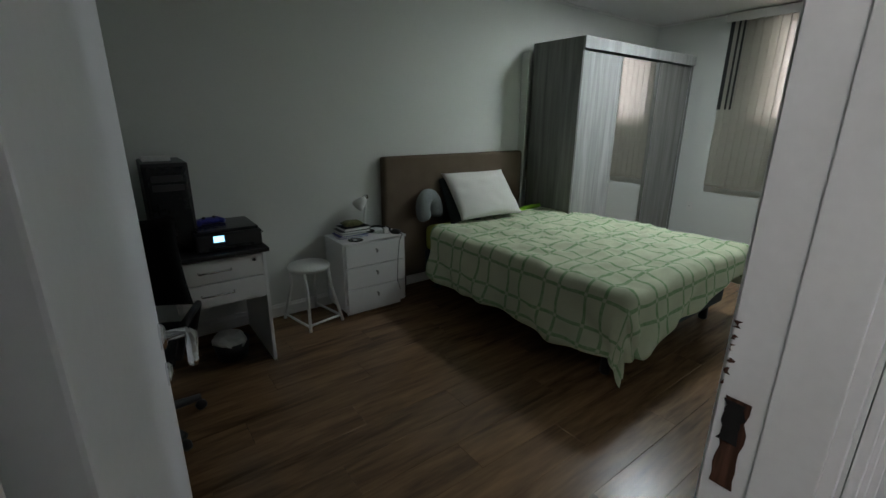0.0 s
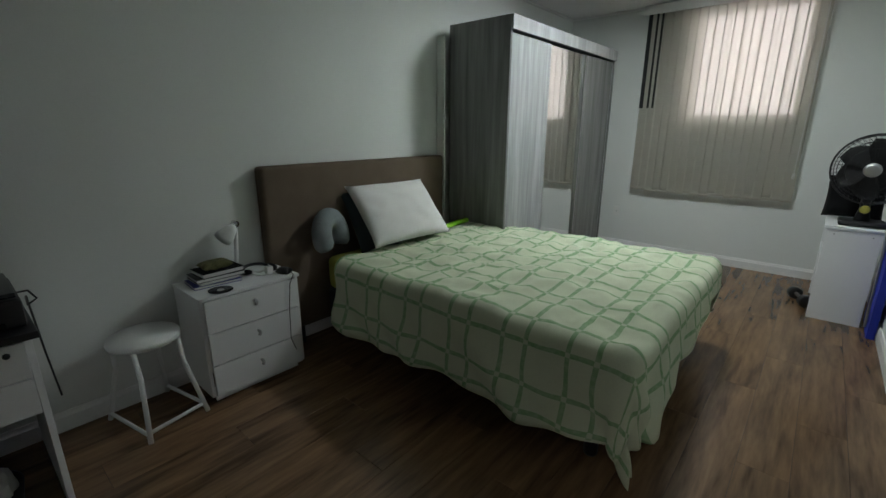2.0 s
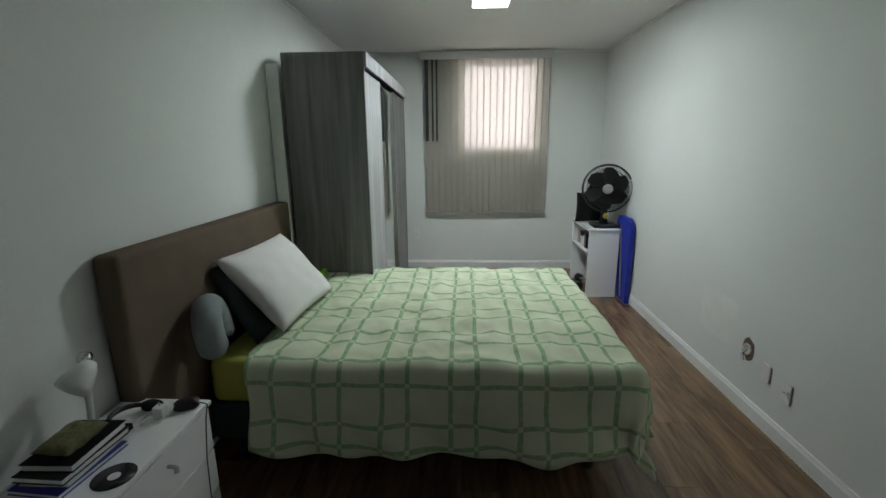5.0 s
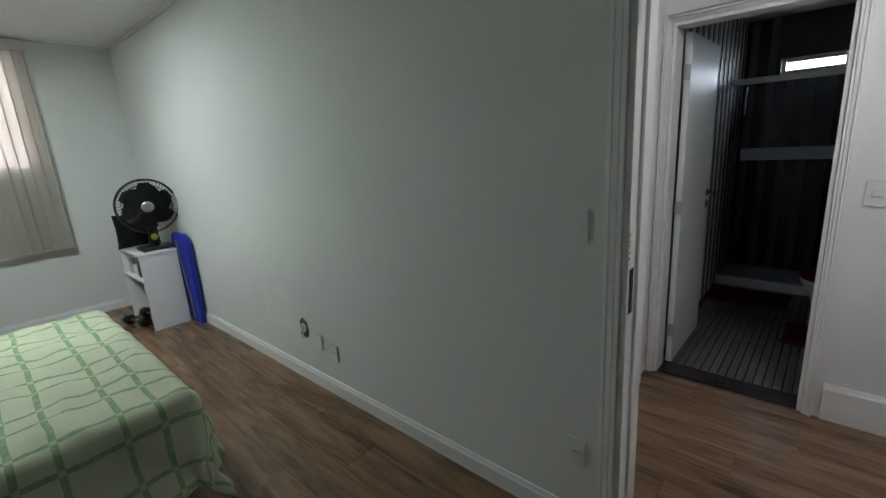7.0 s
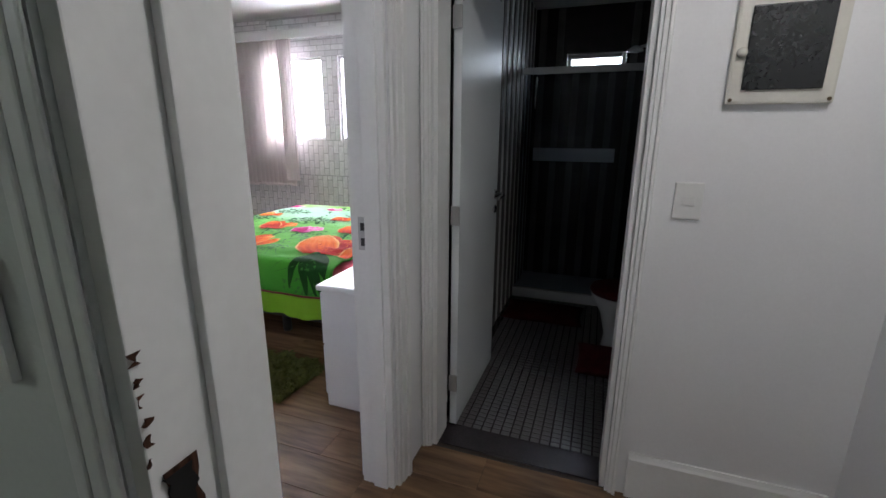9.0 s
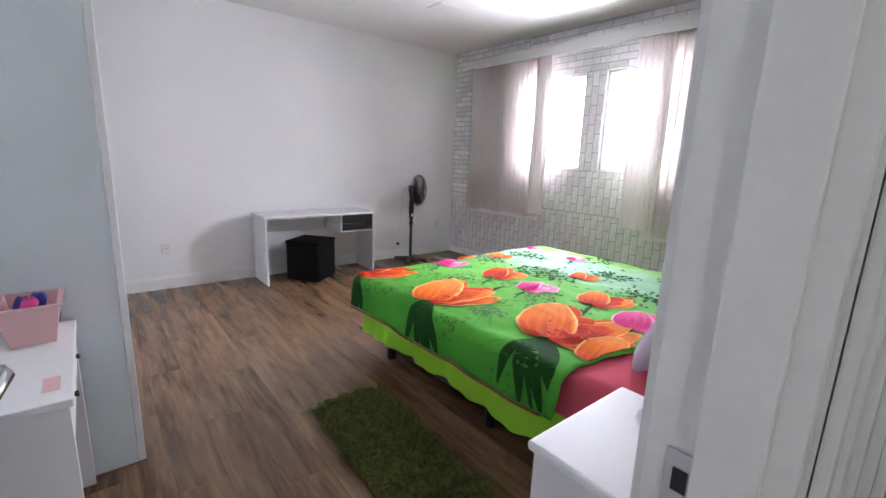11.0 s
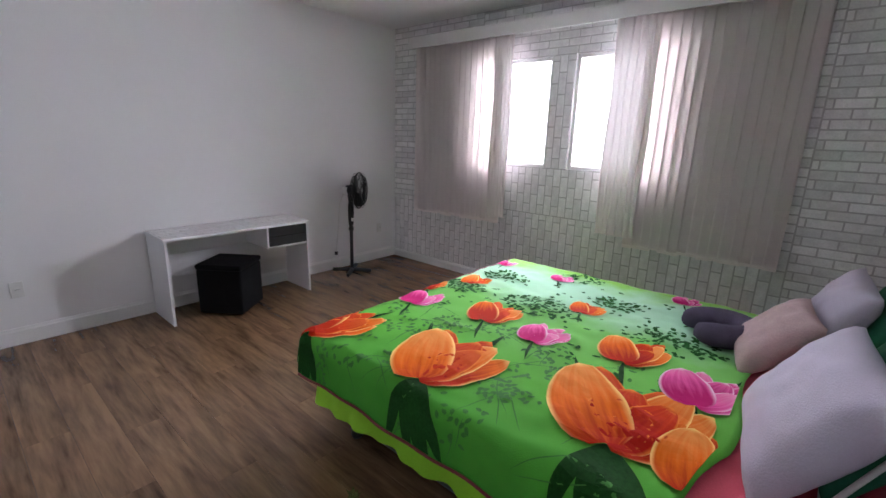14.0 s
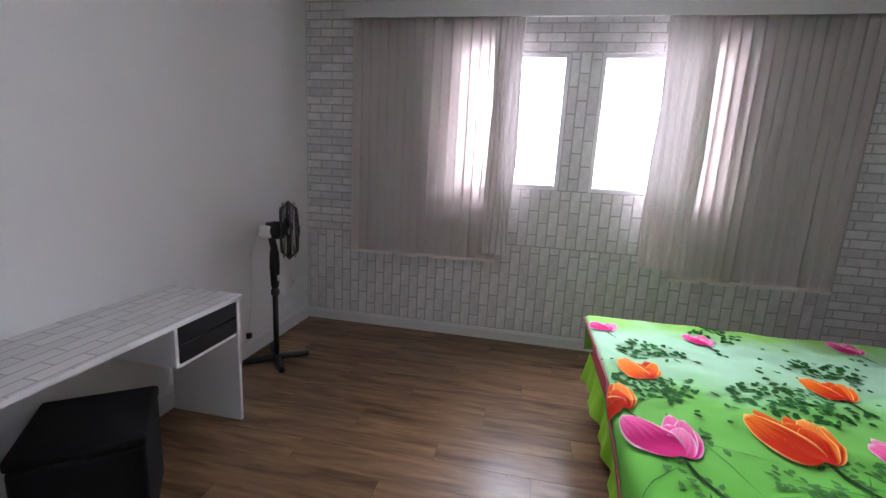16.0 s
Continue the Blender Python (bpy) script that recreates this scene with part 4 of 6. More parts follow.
part("neck", box(-0.03, 0.03, 0.0155, 0.045, 0.02, 0.25, 0.005), BLACK, t)
part("foot", box(-0.12, 0.12, -0.08, 0.09, 0, 0.0195, 0.008), BLACK, t)
t = thing("keyboard", pose(-0.45, 2.72, Z), "black keyboard with two green lights", "keyboard")
part("body", box(-0.22, 0.22, -0.07, 0.07, 0, 0.02, 0.005), BLACK, t)
for r_ in range(4):
    part("key_row", box(-0.205, 0.205, -0.055 + r_ * 0.028, -0.031 + r_ * 0.028, 0.0205, 0.027, 0.002), BLACK_SOFT, t)
for x in (0.14, 0.17):
    part("light", box(x, x + 0.014, 0.058, 0.064, 0.0205, 0.023), GREENLED, t, "green indicator light")
t = thing("printer", pose(0.26, 2.8, Z), "low black printer with a lit blue display", "printer")
part("body", box(-0.19, 0.165, -0.18, 0.18, 0, 0.1, 0.015), BLACK, t)
part("lid", box(-0.18, 0.155, -0.15, 0.175, 0.1005, 0.118, 0.006), SMOKE, t)
part("display", box(-0.1, -0.045, -0.183, -0.1805, 0.055, 0.09, 0.001), SCREENLIT, t, "small glowing blue display")
part("tray", box(-0.13, 0.11, -0.2, -0.1805, 0.012, 0.03, 0.003), SMOKE, t)
part("cable", tube([(0.16, 0.1, 0.05), (0.2, 0.06, 0.06), (0.215, 0.0, 0.04), (0.19, 0.05, 0.008), (0.2, 0.2, 0.0), (0.22, 0.3, -0.3), (0.24, 0.36, -0.55)], 0.004, sides=6), BLACK, t, "", True)
t = thing("gamepad", pose(0.18, 2.86, Z + 0.1185, 0, 0, 15), "dark blue game controller on the printer", "game controller")
part("shell", cushion(0.14, 0.08, 0.04, 0.6, 0, 3, 12), NAVY, t, "", True, pose(0, 0, 0.018))
for s in (1, -1):
    part("grip", tube([(0.05 * s, 0, 0.02), (0.075 * s, -0.05, 0.014)], [0.02, 0.014]), NAVY, t, "", True)
    part("stick", lathe([(0.008, 0.03), (0.011, 0.044), (0.004, 0.047)], 12), BLACK, t, "", True, pose(0.03 * s, -0.015, 0))
t = thing("office_chair", pose(-0.32, 2.22, 0, 0, 0, 160), "black office chair pushed in at the computer desk", "chair")
part("seat", cushion(0.5, 0.48, 0.1, 0.35, 0.006, 2, 18), BLACK_SOFT, t, "", True, pose(0, 0, 0.47))
part("backrest", cushion(0.46, 0.5, 0.08, 0.35, 0.006, 5, 18), BLACK_SOFT, t, "", True, pose(0, -0.24, 0.8, 80, 0, 0))
part("back_bar", tube([(0, -0.1, 0.42), (0, -0.26, 0.44), (0, -0.27, 0.75)], 0.02), BLACK, t, "", True)
part("column", tube([(0, 0, 0.1), (0, 0, 0.43)], 0.028), BLACK, t, "", True)
for k in range(5):
    a = k * math.tau / 5
    lg = part("leg", tube([(0.03 * math.cos(a), 0.03 * math.sin(a), 0.11), (0.27 * math.cos(a), 0.27 * math.sin(a), 0.075)], [0.028, 0.018]), BLACK, t, "", True)
    part("castor", lathe([(0.02, -0.016), (0.027, -0.01), (0.027, 0.01), (0.02, 0.016)], 14), BLACK, lg, "", True, pose(0.27 * math.cos(a), 0.27 * math.sin(a), 0.028, 90, 0, math.degrees(a)))
for s in (1, -1):
    part("armrest", tube([(0.24 * s, -0.15, 0.46), (0.29 * s, -0.12, 0.62), (0.29 * s, 0.12, 0.63), (0.24 * s, 0.12, 0.46)], 0.018), BLACK, t, "", True)
t = thing("waste_bag", pose(0.2, 2.78, 0), "crumpled white plastic bag in a bin under the desk", "bin")
part("bin", lathe([(0.09, 0), (0.11, 0.12), (0.105, 0.12), (0.086, 0.006)], 20), BLACK, t, "", True)
bm = bmesh.new()
bmesh.ops.create_icosphere(bm, subdivisions=3, radius=0.105)
for vv in bm.verts:
    vv.co = Vector((vv.co.x, vv.co.y, vv.co.z * 0.5 + 0.12)) * (1 + 0.0) + Vector(vv.normal) * 0.03 * noise.noise(vv.co * 14)
part("bag", bm, PLATE, t, "crumpled white bag")

# ---- wardrobe ----
t = thing("wardrobe", Matrix(), "grey oak sliding-door wardrobe with a mirror in the middle", "wardrobe")
wx0, wx1, wy0, wy1, wh = 3.27, 5.36, 2.54, 3.12, 2.22
part("side", box(wx0, wx0 + 0.025, wy0, wy1, 0, wh, 0.002), GREYOAK, t)
part("side", box(wx1 - 0.025, wx1, wy0, wy1, 0, wh, 0.002), GREYOAK, t)
part("top", box(wx0 + 0.026, wx1 - 0.026, wy0 + 0.02, wy1, wh - 0.025, wh - 0.001), GREYOAK, t)
part("back", box(wx0 + 0.026, wx1 - 0.026, wy1 - 0.01, wy1, 0.05, wh - 0.026), GREYOAK, t)
part("bottom", box(wx0 + 0.026, wx1 - 0.026, wy0 + 0.02, wy1 - 0.011, 0.04, 0.06), GREYOAK, t)
part("plinth", box(wx0 + 0.026, wx1 - 0.026, wy0 + 0.03, wy0 + 0.05, 0, 0.039), GREYOAK, t)
part("fascia", box(wx0 + 0.001, wx1 - 0.001, wy0 - 0.02, wy0 - 0.0005, wh - 0.1, wh, 0.003), GREYOAK_PALE, t, "pale top fascia")
e = (wx0 + 0.03, 3.93, 4.63, wx1 - 0.03)
for k, (mm, dy) in enumerate(((GREYOAK_PALE, 0.012), (MIRROR, 0.03), (GREYOAK, 0.012))):
    d = part("sliding_door", box(e[k] + 0.01, e[k + 1] - 0.01, wy0 + dy, wy0 + dy + 0.016, 0.065, wh - 0.115, 0.001), mm, t, ("pale grey oak sliding door", "mirror sliding door", "grey oak sliding door")[k])
    for x in (e[k] + 0.003, e[k + 1] - 0.011):
        part("edge_profile", box(x, x + 0.0065, wy0 + dy - 0.004, wy0 + dy + 0.018, 0.065, wh - 0.115, 0.001), STEEL, d, "aluminium edge profile")
t = thing("leaning_panel", pose(3.225, 3.12, 0), "narrow white panel standing between wall and wardrobe", "panel")
part("board", box(-0.02, 0.0, -0.0, 0.085, 0, 2.14, 0.003), WALL, t)

# ---- side shelf with the table fan ----
t = thing("side_shelf", Matrix(), "white open shelf unit in the corner with cluttered shelves", "shelf unit")
sx0, sx1, sy0, sy1, sh = 4.56, 5.25, 0.235, 0.545, 0.735
part("side", box(sx0, sx0 + 0.018, sy0, sy1, 0, sh - 0.02, 0.002), MDF, t)
part("side", box(sx1 - 0.018, sx1, sy0, sy1, 0, sh - 0.02, 0.002), MDF, t)
part("top", box(sx0 - 0.01, sx1 + 0.01, sy0, sy1 + 0.01, sh - 0.0195, sh, 0.003), MDF, t)
for z0 in (0.46,):
    part("shelf", box(sx0 + 0.0185, sx1 - 0.0185, sy0, sy1, z0, z0 + 0.018, 0.002), MDF, t)
part("brace", box(sx0 + 0.0185, sx1 - 0.0185, sy0, sy0 + 0.015, 0.2, 0.4), MDF, t)
for y in (sy0 + 0.05, sy1 - 0.05):
    part("screw_cap", lathe([(0.006, 0), (0.005, 0.002), (0.001, 0.0025)], 10), STEEL, t, "", False, pose(sx0, y, sh - 0.06, 0, -90, 0))
for k, (c, x, w, h, lab) in enumerate(((NAVY, 4.68, 0.1, 0.12, "blue box on the white shelf"), (BLACK, 4.82, 0.09, 0.16, "black case on the white shelf"), (PLATE, 4.95, 0.11, 0.1, "white box on the shelf"), (STEEL, 5.1, 0.08, 0.14, "grey tin on the shelf"))):
    tt = thing("box", pose(x, 0.42, 0.4785, 0, 0, 5 * k - 8), lab, "box", "clutter on the shelf")
    part("body", box(-w / 2, w / 2, -0.07, 0.09, 0, h * 0.8, 0.004), c, tt)
    part("lid", box(-w / 2 - 0.003, w / 2 + 0.003, -0.073, 0.093, h * 0.8 + 0.0005, h, 0.004), c, tt)
for k, y in enumerate((0.44, 0.6)):
    tt = thing("dumbbell", pose(5.0 - 0.1 * k, y, 0, 0, 0, 20), "black dumbbell lying on the floor by the shelf", "dumbbell", "dumbbells")
    part("bar", tube([(-0.1, 0, 0.05), (0.1, 0, 0.05)], 0.014), STEEL, tt, "", True)
    for s in (1, -1):
        part("plate", lathe([(0.046, -0.03), (0.05, -0.025), (0.05, 0.025), (0.046, 0.03)], 16), BLACK, tt, "", True, pose(0.11 * s, 0, 0.05, 0, 90, 0))
t = thing("shoulder_bag", pose(5.0, 0.41, sh + 0.001), "black soft bag standing on the shelf unit", "bag")
part("body", cushion(0.36, 0.33, 0.2, 0.4, 0.012, 6, 18), BLACK_SOFT, t, "", True, pose(0, 0, 0.168, 88, 0, 90))
part("strap", tube([(0, 0.1, 0.3), (0, 0.06, 0.37), (0, -0.06, 0.37), (0, -0.1, 0.3)], 0.008, sides=8), BLACK_SOFT, t, "", True)


def fan_head(t, c, turn, r, blades, depth, cover):
    """Guard, blades and motor; local x is the blowing direction."""
    rot = pose(*c, 0, 0, turn)
    hub = part("motor", lathe([(0.02, -0.16), (0.055, -0.15), (0.065, -0.09), (0.06, -0.03), (0.02, -0.028)], 20), BLACK, t, "", True, rot @ pose(0, 0, 0, 0, 90, 0))
    for q, dr in ((0.0, 1.0), (depth * 0.35, 0.96), (-depth * 0.35, 0.96), (depth * 0.5, 0.6), (-depth * 0.5, 0.6), (depth * 0.5, 0.8), (-depth * 0.5, 0.8)):
        ring = tube([(q, r * dr * math.cos(k * math.tau / 40), r * dr * math.sin(k * math.tau / 40)) for k in range(41)], 0.007 if dr == 1.0 else 0.0025, sides=6)
        part("guard_ring", ring, BLACK, t, "", True, rot)
    bm = bmesh.new()
    for k in range(cover):
        a = k * math.tau / cover
        for s in (1, -1):
            tube([(s * depth * 0.55, 0.05 * math.cos(a), 0.05 * math.sin(a)), (s * depth * 0.5, r * 0.75 * math.cos(a + 0.12), r * 0.75 * math.sin(a + 0.12)), (s * depth * 0.05, r * math.cos(a + 0.2), r * math.sin(a + 0.2))], 0.0018, bm=bm, sides=4, caps=False)
    part("guard_mesh", bm, BLACK, t, "", False, rot)
    part("badge", lathe([(0.05, 0), (0.05, 0.008), (0.03, 0.014), (0.001, 0.016)], 20), STEEL if blades > 4 else BLACK, t, "round centre cap", True, rot @ pose(depth * 0.55, 0, 0, 0, 90, 0))
    for k in range(blades):
        bm = bmesh.new()
        rows = []
        for i in range(7):
            f = i / 6
            rr = 0.035 + (r * 0.88 - 0.035) * f
            wd = r * (0.25 + 0.5 * math.sin(math.pi * min(1, f * 0.85 + 0.1)))
            a0 = 0.5 * f
            rows.append([bm.verts.new((0.02 * (q - 0.5) * 2, rr * math.cos(a0) - (q - 0.5) * wd * math.sin(a0), rr * math.sin(a0) + (q - 0.5) * wd * math.cos(a0))) for q in (0, 0.33, 0.66, 1)])
        for a, b in zip(rows, rows[1:]):
            for i in range(3):
                bm.faces.new((a[i], a[i + 1], b[i + 1], b[i]))
        bmesh.ops.solidify(bm, geom=bm.faces[:], thickness=0.003)
        part("blade", bm, BLACK, t, "", True, rot @ pose(0, 0, 0, 360 / blades * k, 0, 0))


t = thing("table_fan", pose(4.72, 0.36, sh + 0.001), "black table fan with a round guard on the shelf", "fan")
part("base", box(-0.12, 0.1, -0.13, 0.13, 0, 0.035, 0.015), BLACK, t, "", True)
part("neck", tube([(0, 0, 0.03), (0.01, 0, 0.12), (0.03, 0, 0.3)], [0.05, 0.03, 0.025]), BLACK, t, "", True)
part("dial", lathe([(0.03, 0), (0.03, 0.01), (0.02, 0.016)], 18), mat("yellow_label", (0.35, 0.32, 0.05), 0.5), t, "yellow label", True, pose(-0.045, 0, 0.12, 0, -90, 0))
fan_head(t, (-0.03, 0, 0.405), 168, 0.245, 6, 0.13, 48)
t = thing("ironing_board", pose(4.36, 0.163, 0), "folded blue ironing board leaning on the wall", "ironing board")
bm = bmesh.new()
outline = [(0, 0.0), (0.03, 0.0), (0.36, 0.02), (0.38, 0.06), (0.38, 0.8), (0.34, 0.86), (0.1, 0.86), (0.03, 0.83), (0.0, 0.76)]
for y in (0.0, 0.045):
    bm.faces.new([bm.verts.new((x, y, z + 0.001)) for x, z in outline])
bm.verts.ensure_lookup_table()
for k in range(9):
    bm.faces.new((bm.verts[k], bm.verts[(k + 1) % 9], bm.verts[9 + (k + 1) % 9], bm.verts[9 + k]))
part("cover", bm, BLUE, t)
part("leg", tube([(0.1, 0.055, 0.05), (0.24, 0.055, 0.8)], 0.008), STEEL, t)
t = thing("floor_scale", pose(5.25, 2.25, 0, 0, 0, 10), "flat dark bathroom scale on the floor", "scale")
part("plate", box(-0.15, 0.15, -0.13, 0.13, 0.012, 0.03, 0.006), STEEL, t)
for x in (-0.11, 0.11):
    part("foot", box(x - 0.02, x + 0.02, -0.1, 0.1, 0, 0.0115), BLACK, t)


# ---- switches, sockets, panel ----
def plate(name, m, label, kind_, w=0.075, h=0.118):
    t = thing(name, m, label, kind_)
    p = part("plate", box(-w / 2, w / 2, 0.0012, 0.01, -h / 2, h / 2, 0.003), PLATE, t)
    if kind_ == "switch":
        part("rocker", box(-0.02, 0.02, 0.0105, 0.015, -0.014, 0.014, 0.002), PLATE, p)
    elif kind_ == "socket":
        part("insert", box(-0.022, 0.022, 0.0105, 0.012, -0.02, 0.02, 0.002), PLATE, p)
        for x in (-0.01, 0, 0.01):
            part("hole", lathe([(0.0028, 0), (0.0028, 0.0012)], 8), BLACK, p, "", False, pose(x, 0.0122, 0.003 * (x == 0), -90, 0, 0))
    return t


plate("light_switch", pose(0.63, 0.14, 1.24), "white light switch beside the bedroom door", "switch", 0.08, 0.12)
plate("power_socket", pose(0.62, 0.14, 0.36), "white socket low on the bedroom wall", "socket")
plate("power_socket", pose(2.22, 0.14, 0.3), "white socket beside a broken wall box", "socket", 0.07, 0.11)
plate("blank_plate", pose(2.38, 0.14, 0.33), "white blank plate beside a broken wall box", "plate", 0.06, 0.1)
plate("power_socket", pose(XE2, -1.05, 0.42, 0, 0, 90), "white socket low on the desk wall", "socket")
plate("power_socket", pose(XE2, -4.55, 0.42, 0, 0, 90), "white socket near the corner of the desk wall", "socket")
plate("light_switch", pose(-0.16, HS, 1.195), "white light switch beside the bathroom door", "switch", 0.085, 0.12)
plate("power_socket", pose(XE1, 2.47, 0.45, 0, 0, 90), "white socket beside the wardrobe", "socket")
t = thing("open_wall_box", pose(2.56, 0.14, 0.385), "broken wall box with torn plaster and loose wires", "wall box")
bm = lathe([(0.055, 0.0012), (0.05, 0.004), (0.03, 0.0035)], 18, sy=1.25)
for vv in bm.verts:
    vv.co.xy *= 1 + 0.25 * noise.noise(Vector((vv.co.x * 40, vv.co.y * 40, 1)))
part("torn_plaster", bm, RUST, t, "brown torn plaster", False, pose(0, 0, 0, -90, 0, 0))
part("cup", lathe([(0.034, 0.004), (0.034, 0.012), (0.028, 0.012), (0.027, 0.0045)], 18), PANELC, t, "", True, pose(0, 0, 0, -90, 0, 0))
for k in range(3):
    part("wire", tube([(0.01 * k - 0.01, 0.008, 0.0), (0.02 * k - 0.02, 0.03, -0.02 - 0.01 * k), (0.012 * k - 0.015, 0.02, -0.06 - 0.008 * k)], 0.002, sides=6), (STEEL, BLACK, PANELC)[k], t)
t = thing("fuse_box", pose(-0.352, HS, 1.65), "aged cream fuse box with a smoked door on the hall wall", "fuse box")
part("frame", box(-0.135, 0.135, 0.0012, 0.022, -0.155, 0.155, 0.008), PANELC, t)
part("door", box(-0.1, 0.1, 0.0225, 0.03, -0.115, 0.115, 0.004), SMOKE, t, "smoked dark plastic door")
part("latch", lathe([(0.014, 0), (0.014, 0.01), (0.008, 0.014)], 14), PANELC, t, "", True, pose(0.112, 0.0225, -0.01, -90, 0, 0))
for x in (-0.123, 0.123):
    for z in (-0.143, 0.143):
        part("screw", lathe([(0.006, 0), (0.005, 0.002)], 10), BRASS, t, "", False, pose(x, 0.022, z, -90, 0, 0))

def jagged(y0, y1, z0, z1, depth, seed, n=9):
    """Ragged flake on the jamb's face: an uneven outline with a little thickness."""
    g = random.Random(seed)
    left = [(y0 + g.uniform(-0.003, 0.004), z0 + (z1 - z0) * k / n) for k in range(n + 1)]
    right = [(y1 + g.uniform(-0.004, 0.003), z1 + (z0 - z1) * k / n) for k in range(n + 1)]
    bm = bmesh.new()
    face = bm.faces.new([bm.verts.new((0, y, z)) for y, z in left + right])
    top = bmesh.ops.extrude_face_region(bm, geom=[face])
    bmesh.ops.translate(bm, vec=(-depth, 0, 0), verts=[x for x in top["geom"] if isinstance(x, bmesh.types.BMVert)])
    return bm


RAWWOOD = wood("raw_broken_wood", (0.03, 0.014, 0.01), (0.11, 0.05, 0.03), 60.0, 0.85, 0.2, 2)
DEEP = mat("dark_lock_recess", (0.006, 0.005, 0.005), 0.9, vary=0.3, scale=60)
t = thing("strike_plate", pose(D1B - 0.0235, 0.1, 1.05), "broken strike recess in the splintered bedroom jamb", "strike plate")
part("exposed_wood", jagged(-0.008, 0.022, -0.1, 0.055, 0.0015, 3), RAWWOOD, t, "bare dark brown wood")
part("recess", jagged(-0.004, 0.024, -0.02, 0.05, 0.003, 5), DEEP, t, "dark lock recess")
for k in range(6):
    z = 0.07 + 0.019 * k
    part("splinter", jagged(0.03 - 0.002 * (k % 3), 0.034, z, z + 0.008 + 0.003 * (k % 2), 0.001, 20 + k, 3), RAWWOOD, t)
t = thing("strike_plate", pose(HE + 0.1, D2A + 0.022, 1.06), "steel strike plate in the second door's jamb", "strike plate")
part("plate", box(-0.012, 0.02, 0.0012, 0.003, -0.06, 0.06, 0.001), STEEL, t)
for z in (-0.03, 0.025):
    part("hole", box(-0.006, 0.01, 0.0032, 0.0045, z - 0.014, z + 0.014), BLACK, t)

STAIN = mat("faint_wall_stain", (0.735, 0.745, 0.72), 0.8, vary=0.06, scale=9, bump=0.05)
bm = bmesh.new()
ring = [bm.verts.new((2.9 + (0.2 + 0.02 * noise.noise((k * 0.9, 1, 2))) * max(-1, min(1, 1.5 * math.cos(k * math.tau / 40))), 0.1412, 0.47 + (0.15 + 0.02 * noise.noise((k * 0.8, 4, 2))) * max(-1, min(1, 1.5 * math.sin(k * math.tau / 40))))) for k in range(40)]
bm.faces.new(ring)
part("stain", bm, STAIN, bpy.data.objects["wall_middle"], "faint grey stain on the paint")


# ---- bright bedroom: large bed ----
CX0, CX1, CY0, CY1, CT = 1.10, 3.42, -3.97, -1.97, 0.59
bed2 = thing("bed", Matrix(), "wide bed on a black base with a lime valance", "bed")
bed_base(bed2, CX0, CX1 - 0.03, CY0 + 0.03, CY1 - 0.03, 0.13, 0.3, BLACK, [(x, y) for x in (1.25, 2.2, 3.2) for y in (CY0 + 0.12, CY1 - 0.1)])
part("mattress", box(CX0, CX1 - 0.015, CY0 + 0.015, CY1 - 0.015, 0.302, CT - 0.02, 0.05, seg=4), PINK, bed2, "coral pink fitted sheet on the mattress", True)


def pleats(a, b, out, z0, z1):
    """A gathered valance strip from a to b."""
    bm = bmesh.new()
    a, b, o = Vector((*a, 0)), Vector((*b, 0)), Vector((*out, 0))
    n = max(12, round((b - a).length / 0.02))
    rows = []
    for i in range(n + 1):
        s = (b - a).length * i / n
        f = 0.012 * math.sin(s * 17) + 0.009 * math.sin(s * 39 + 1) + 0.02 * abs(math.sin(s * 5.2)) ** 8
        p = a + (b - a) * i / n
        rows.append([bm.verts.new(p + o * (0.012 + k * (0.02 + f)) + Vector((0, 0, z1 + (z0 - z1) * k + 0.012 * k * math.sin(s * 5.2)))) for k in (0, 0.25, 0.5, 0.75, 1)])
    for p, q in zip(rows, rows[1:]):
        for k in range(4):
            bm.faces.new((p[k], q[k], q[k + 1], p[k + 1]))
    return bm


part("valance", pleats((CX0, CY1 - 0.02), (CX1 - 0.02, CY1 - 0.02), (0, 1), 0.185, 0.36), LIME, bed2, "lime green gathered valance", True)
part("valance", pleats((CX1 - 0.02, CY1 - 0.02), (CX1 - 0.02, CY0 + 0.02), (1, 0), 0.185, 0.36), LIME, bed2, "lime green gathered valance", True)
at2 = drape(CX0 - 1, CX1 + 0.01, CY0 - 0.01, CY1 + 0.01, CT, 0.014, 5.1, 0.06, 0.1)
HEM = 0.27
foot_hem = lambda v: CX1 + 0.05 + 0.22 * min(1, max(0, (v + 3.1) / 0.9))
cover = thing("flowered_bedcover", Matrix(), "bright green bedcover printed with orange and pink tulips", "bedcover")
base = part("cloth", sheet(at2, lambda v: 1.6 + 0.16 * max(0, v + 2.4) + 0.02 * math.sin(v * 8), foot_hem, lambda u: CY0 - 0.3, lambda u: CY1 + HEM, 0.025), GREENCOVER, cover, "meadow green printed cloth", True)
sm = base.modifiers.new("thickness", "SOLIDIFY")
sm.thickness, sm.offset = 0.006, -1
part("piping", tube([at2(u, CY1 + HEM, 0.002) for u in [1.75 + 0.03 * k for k in range(57)]], 0.007, sides=6), MAROON, cover, "maroon piped hem", True)
part("piping", tube([at2(foot_hem(v), v, 0.002) for v in [CY0 + 0.03 * k for k in range(67)]], 0.007, sides=6), MAROON, cover, "maroon piped hem", True)


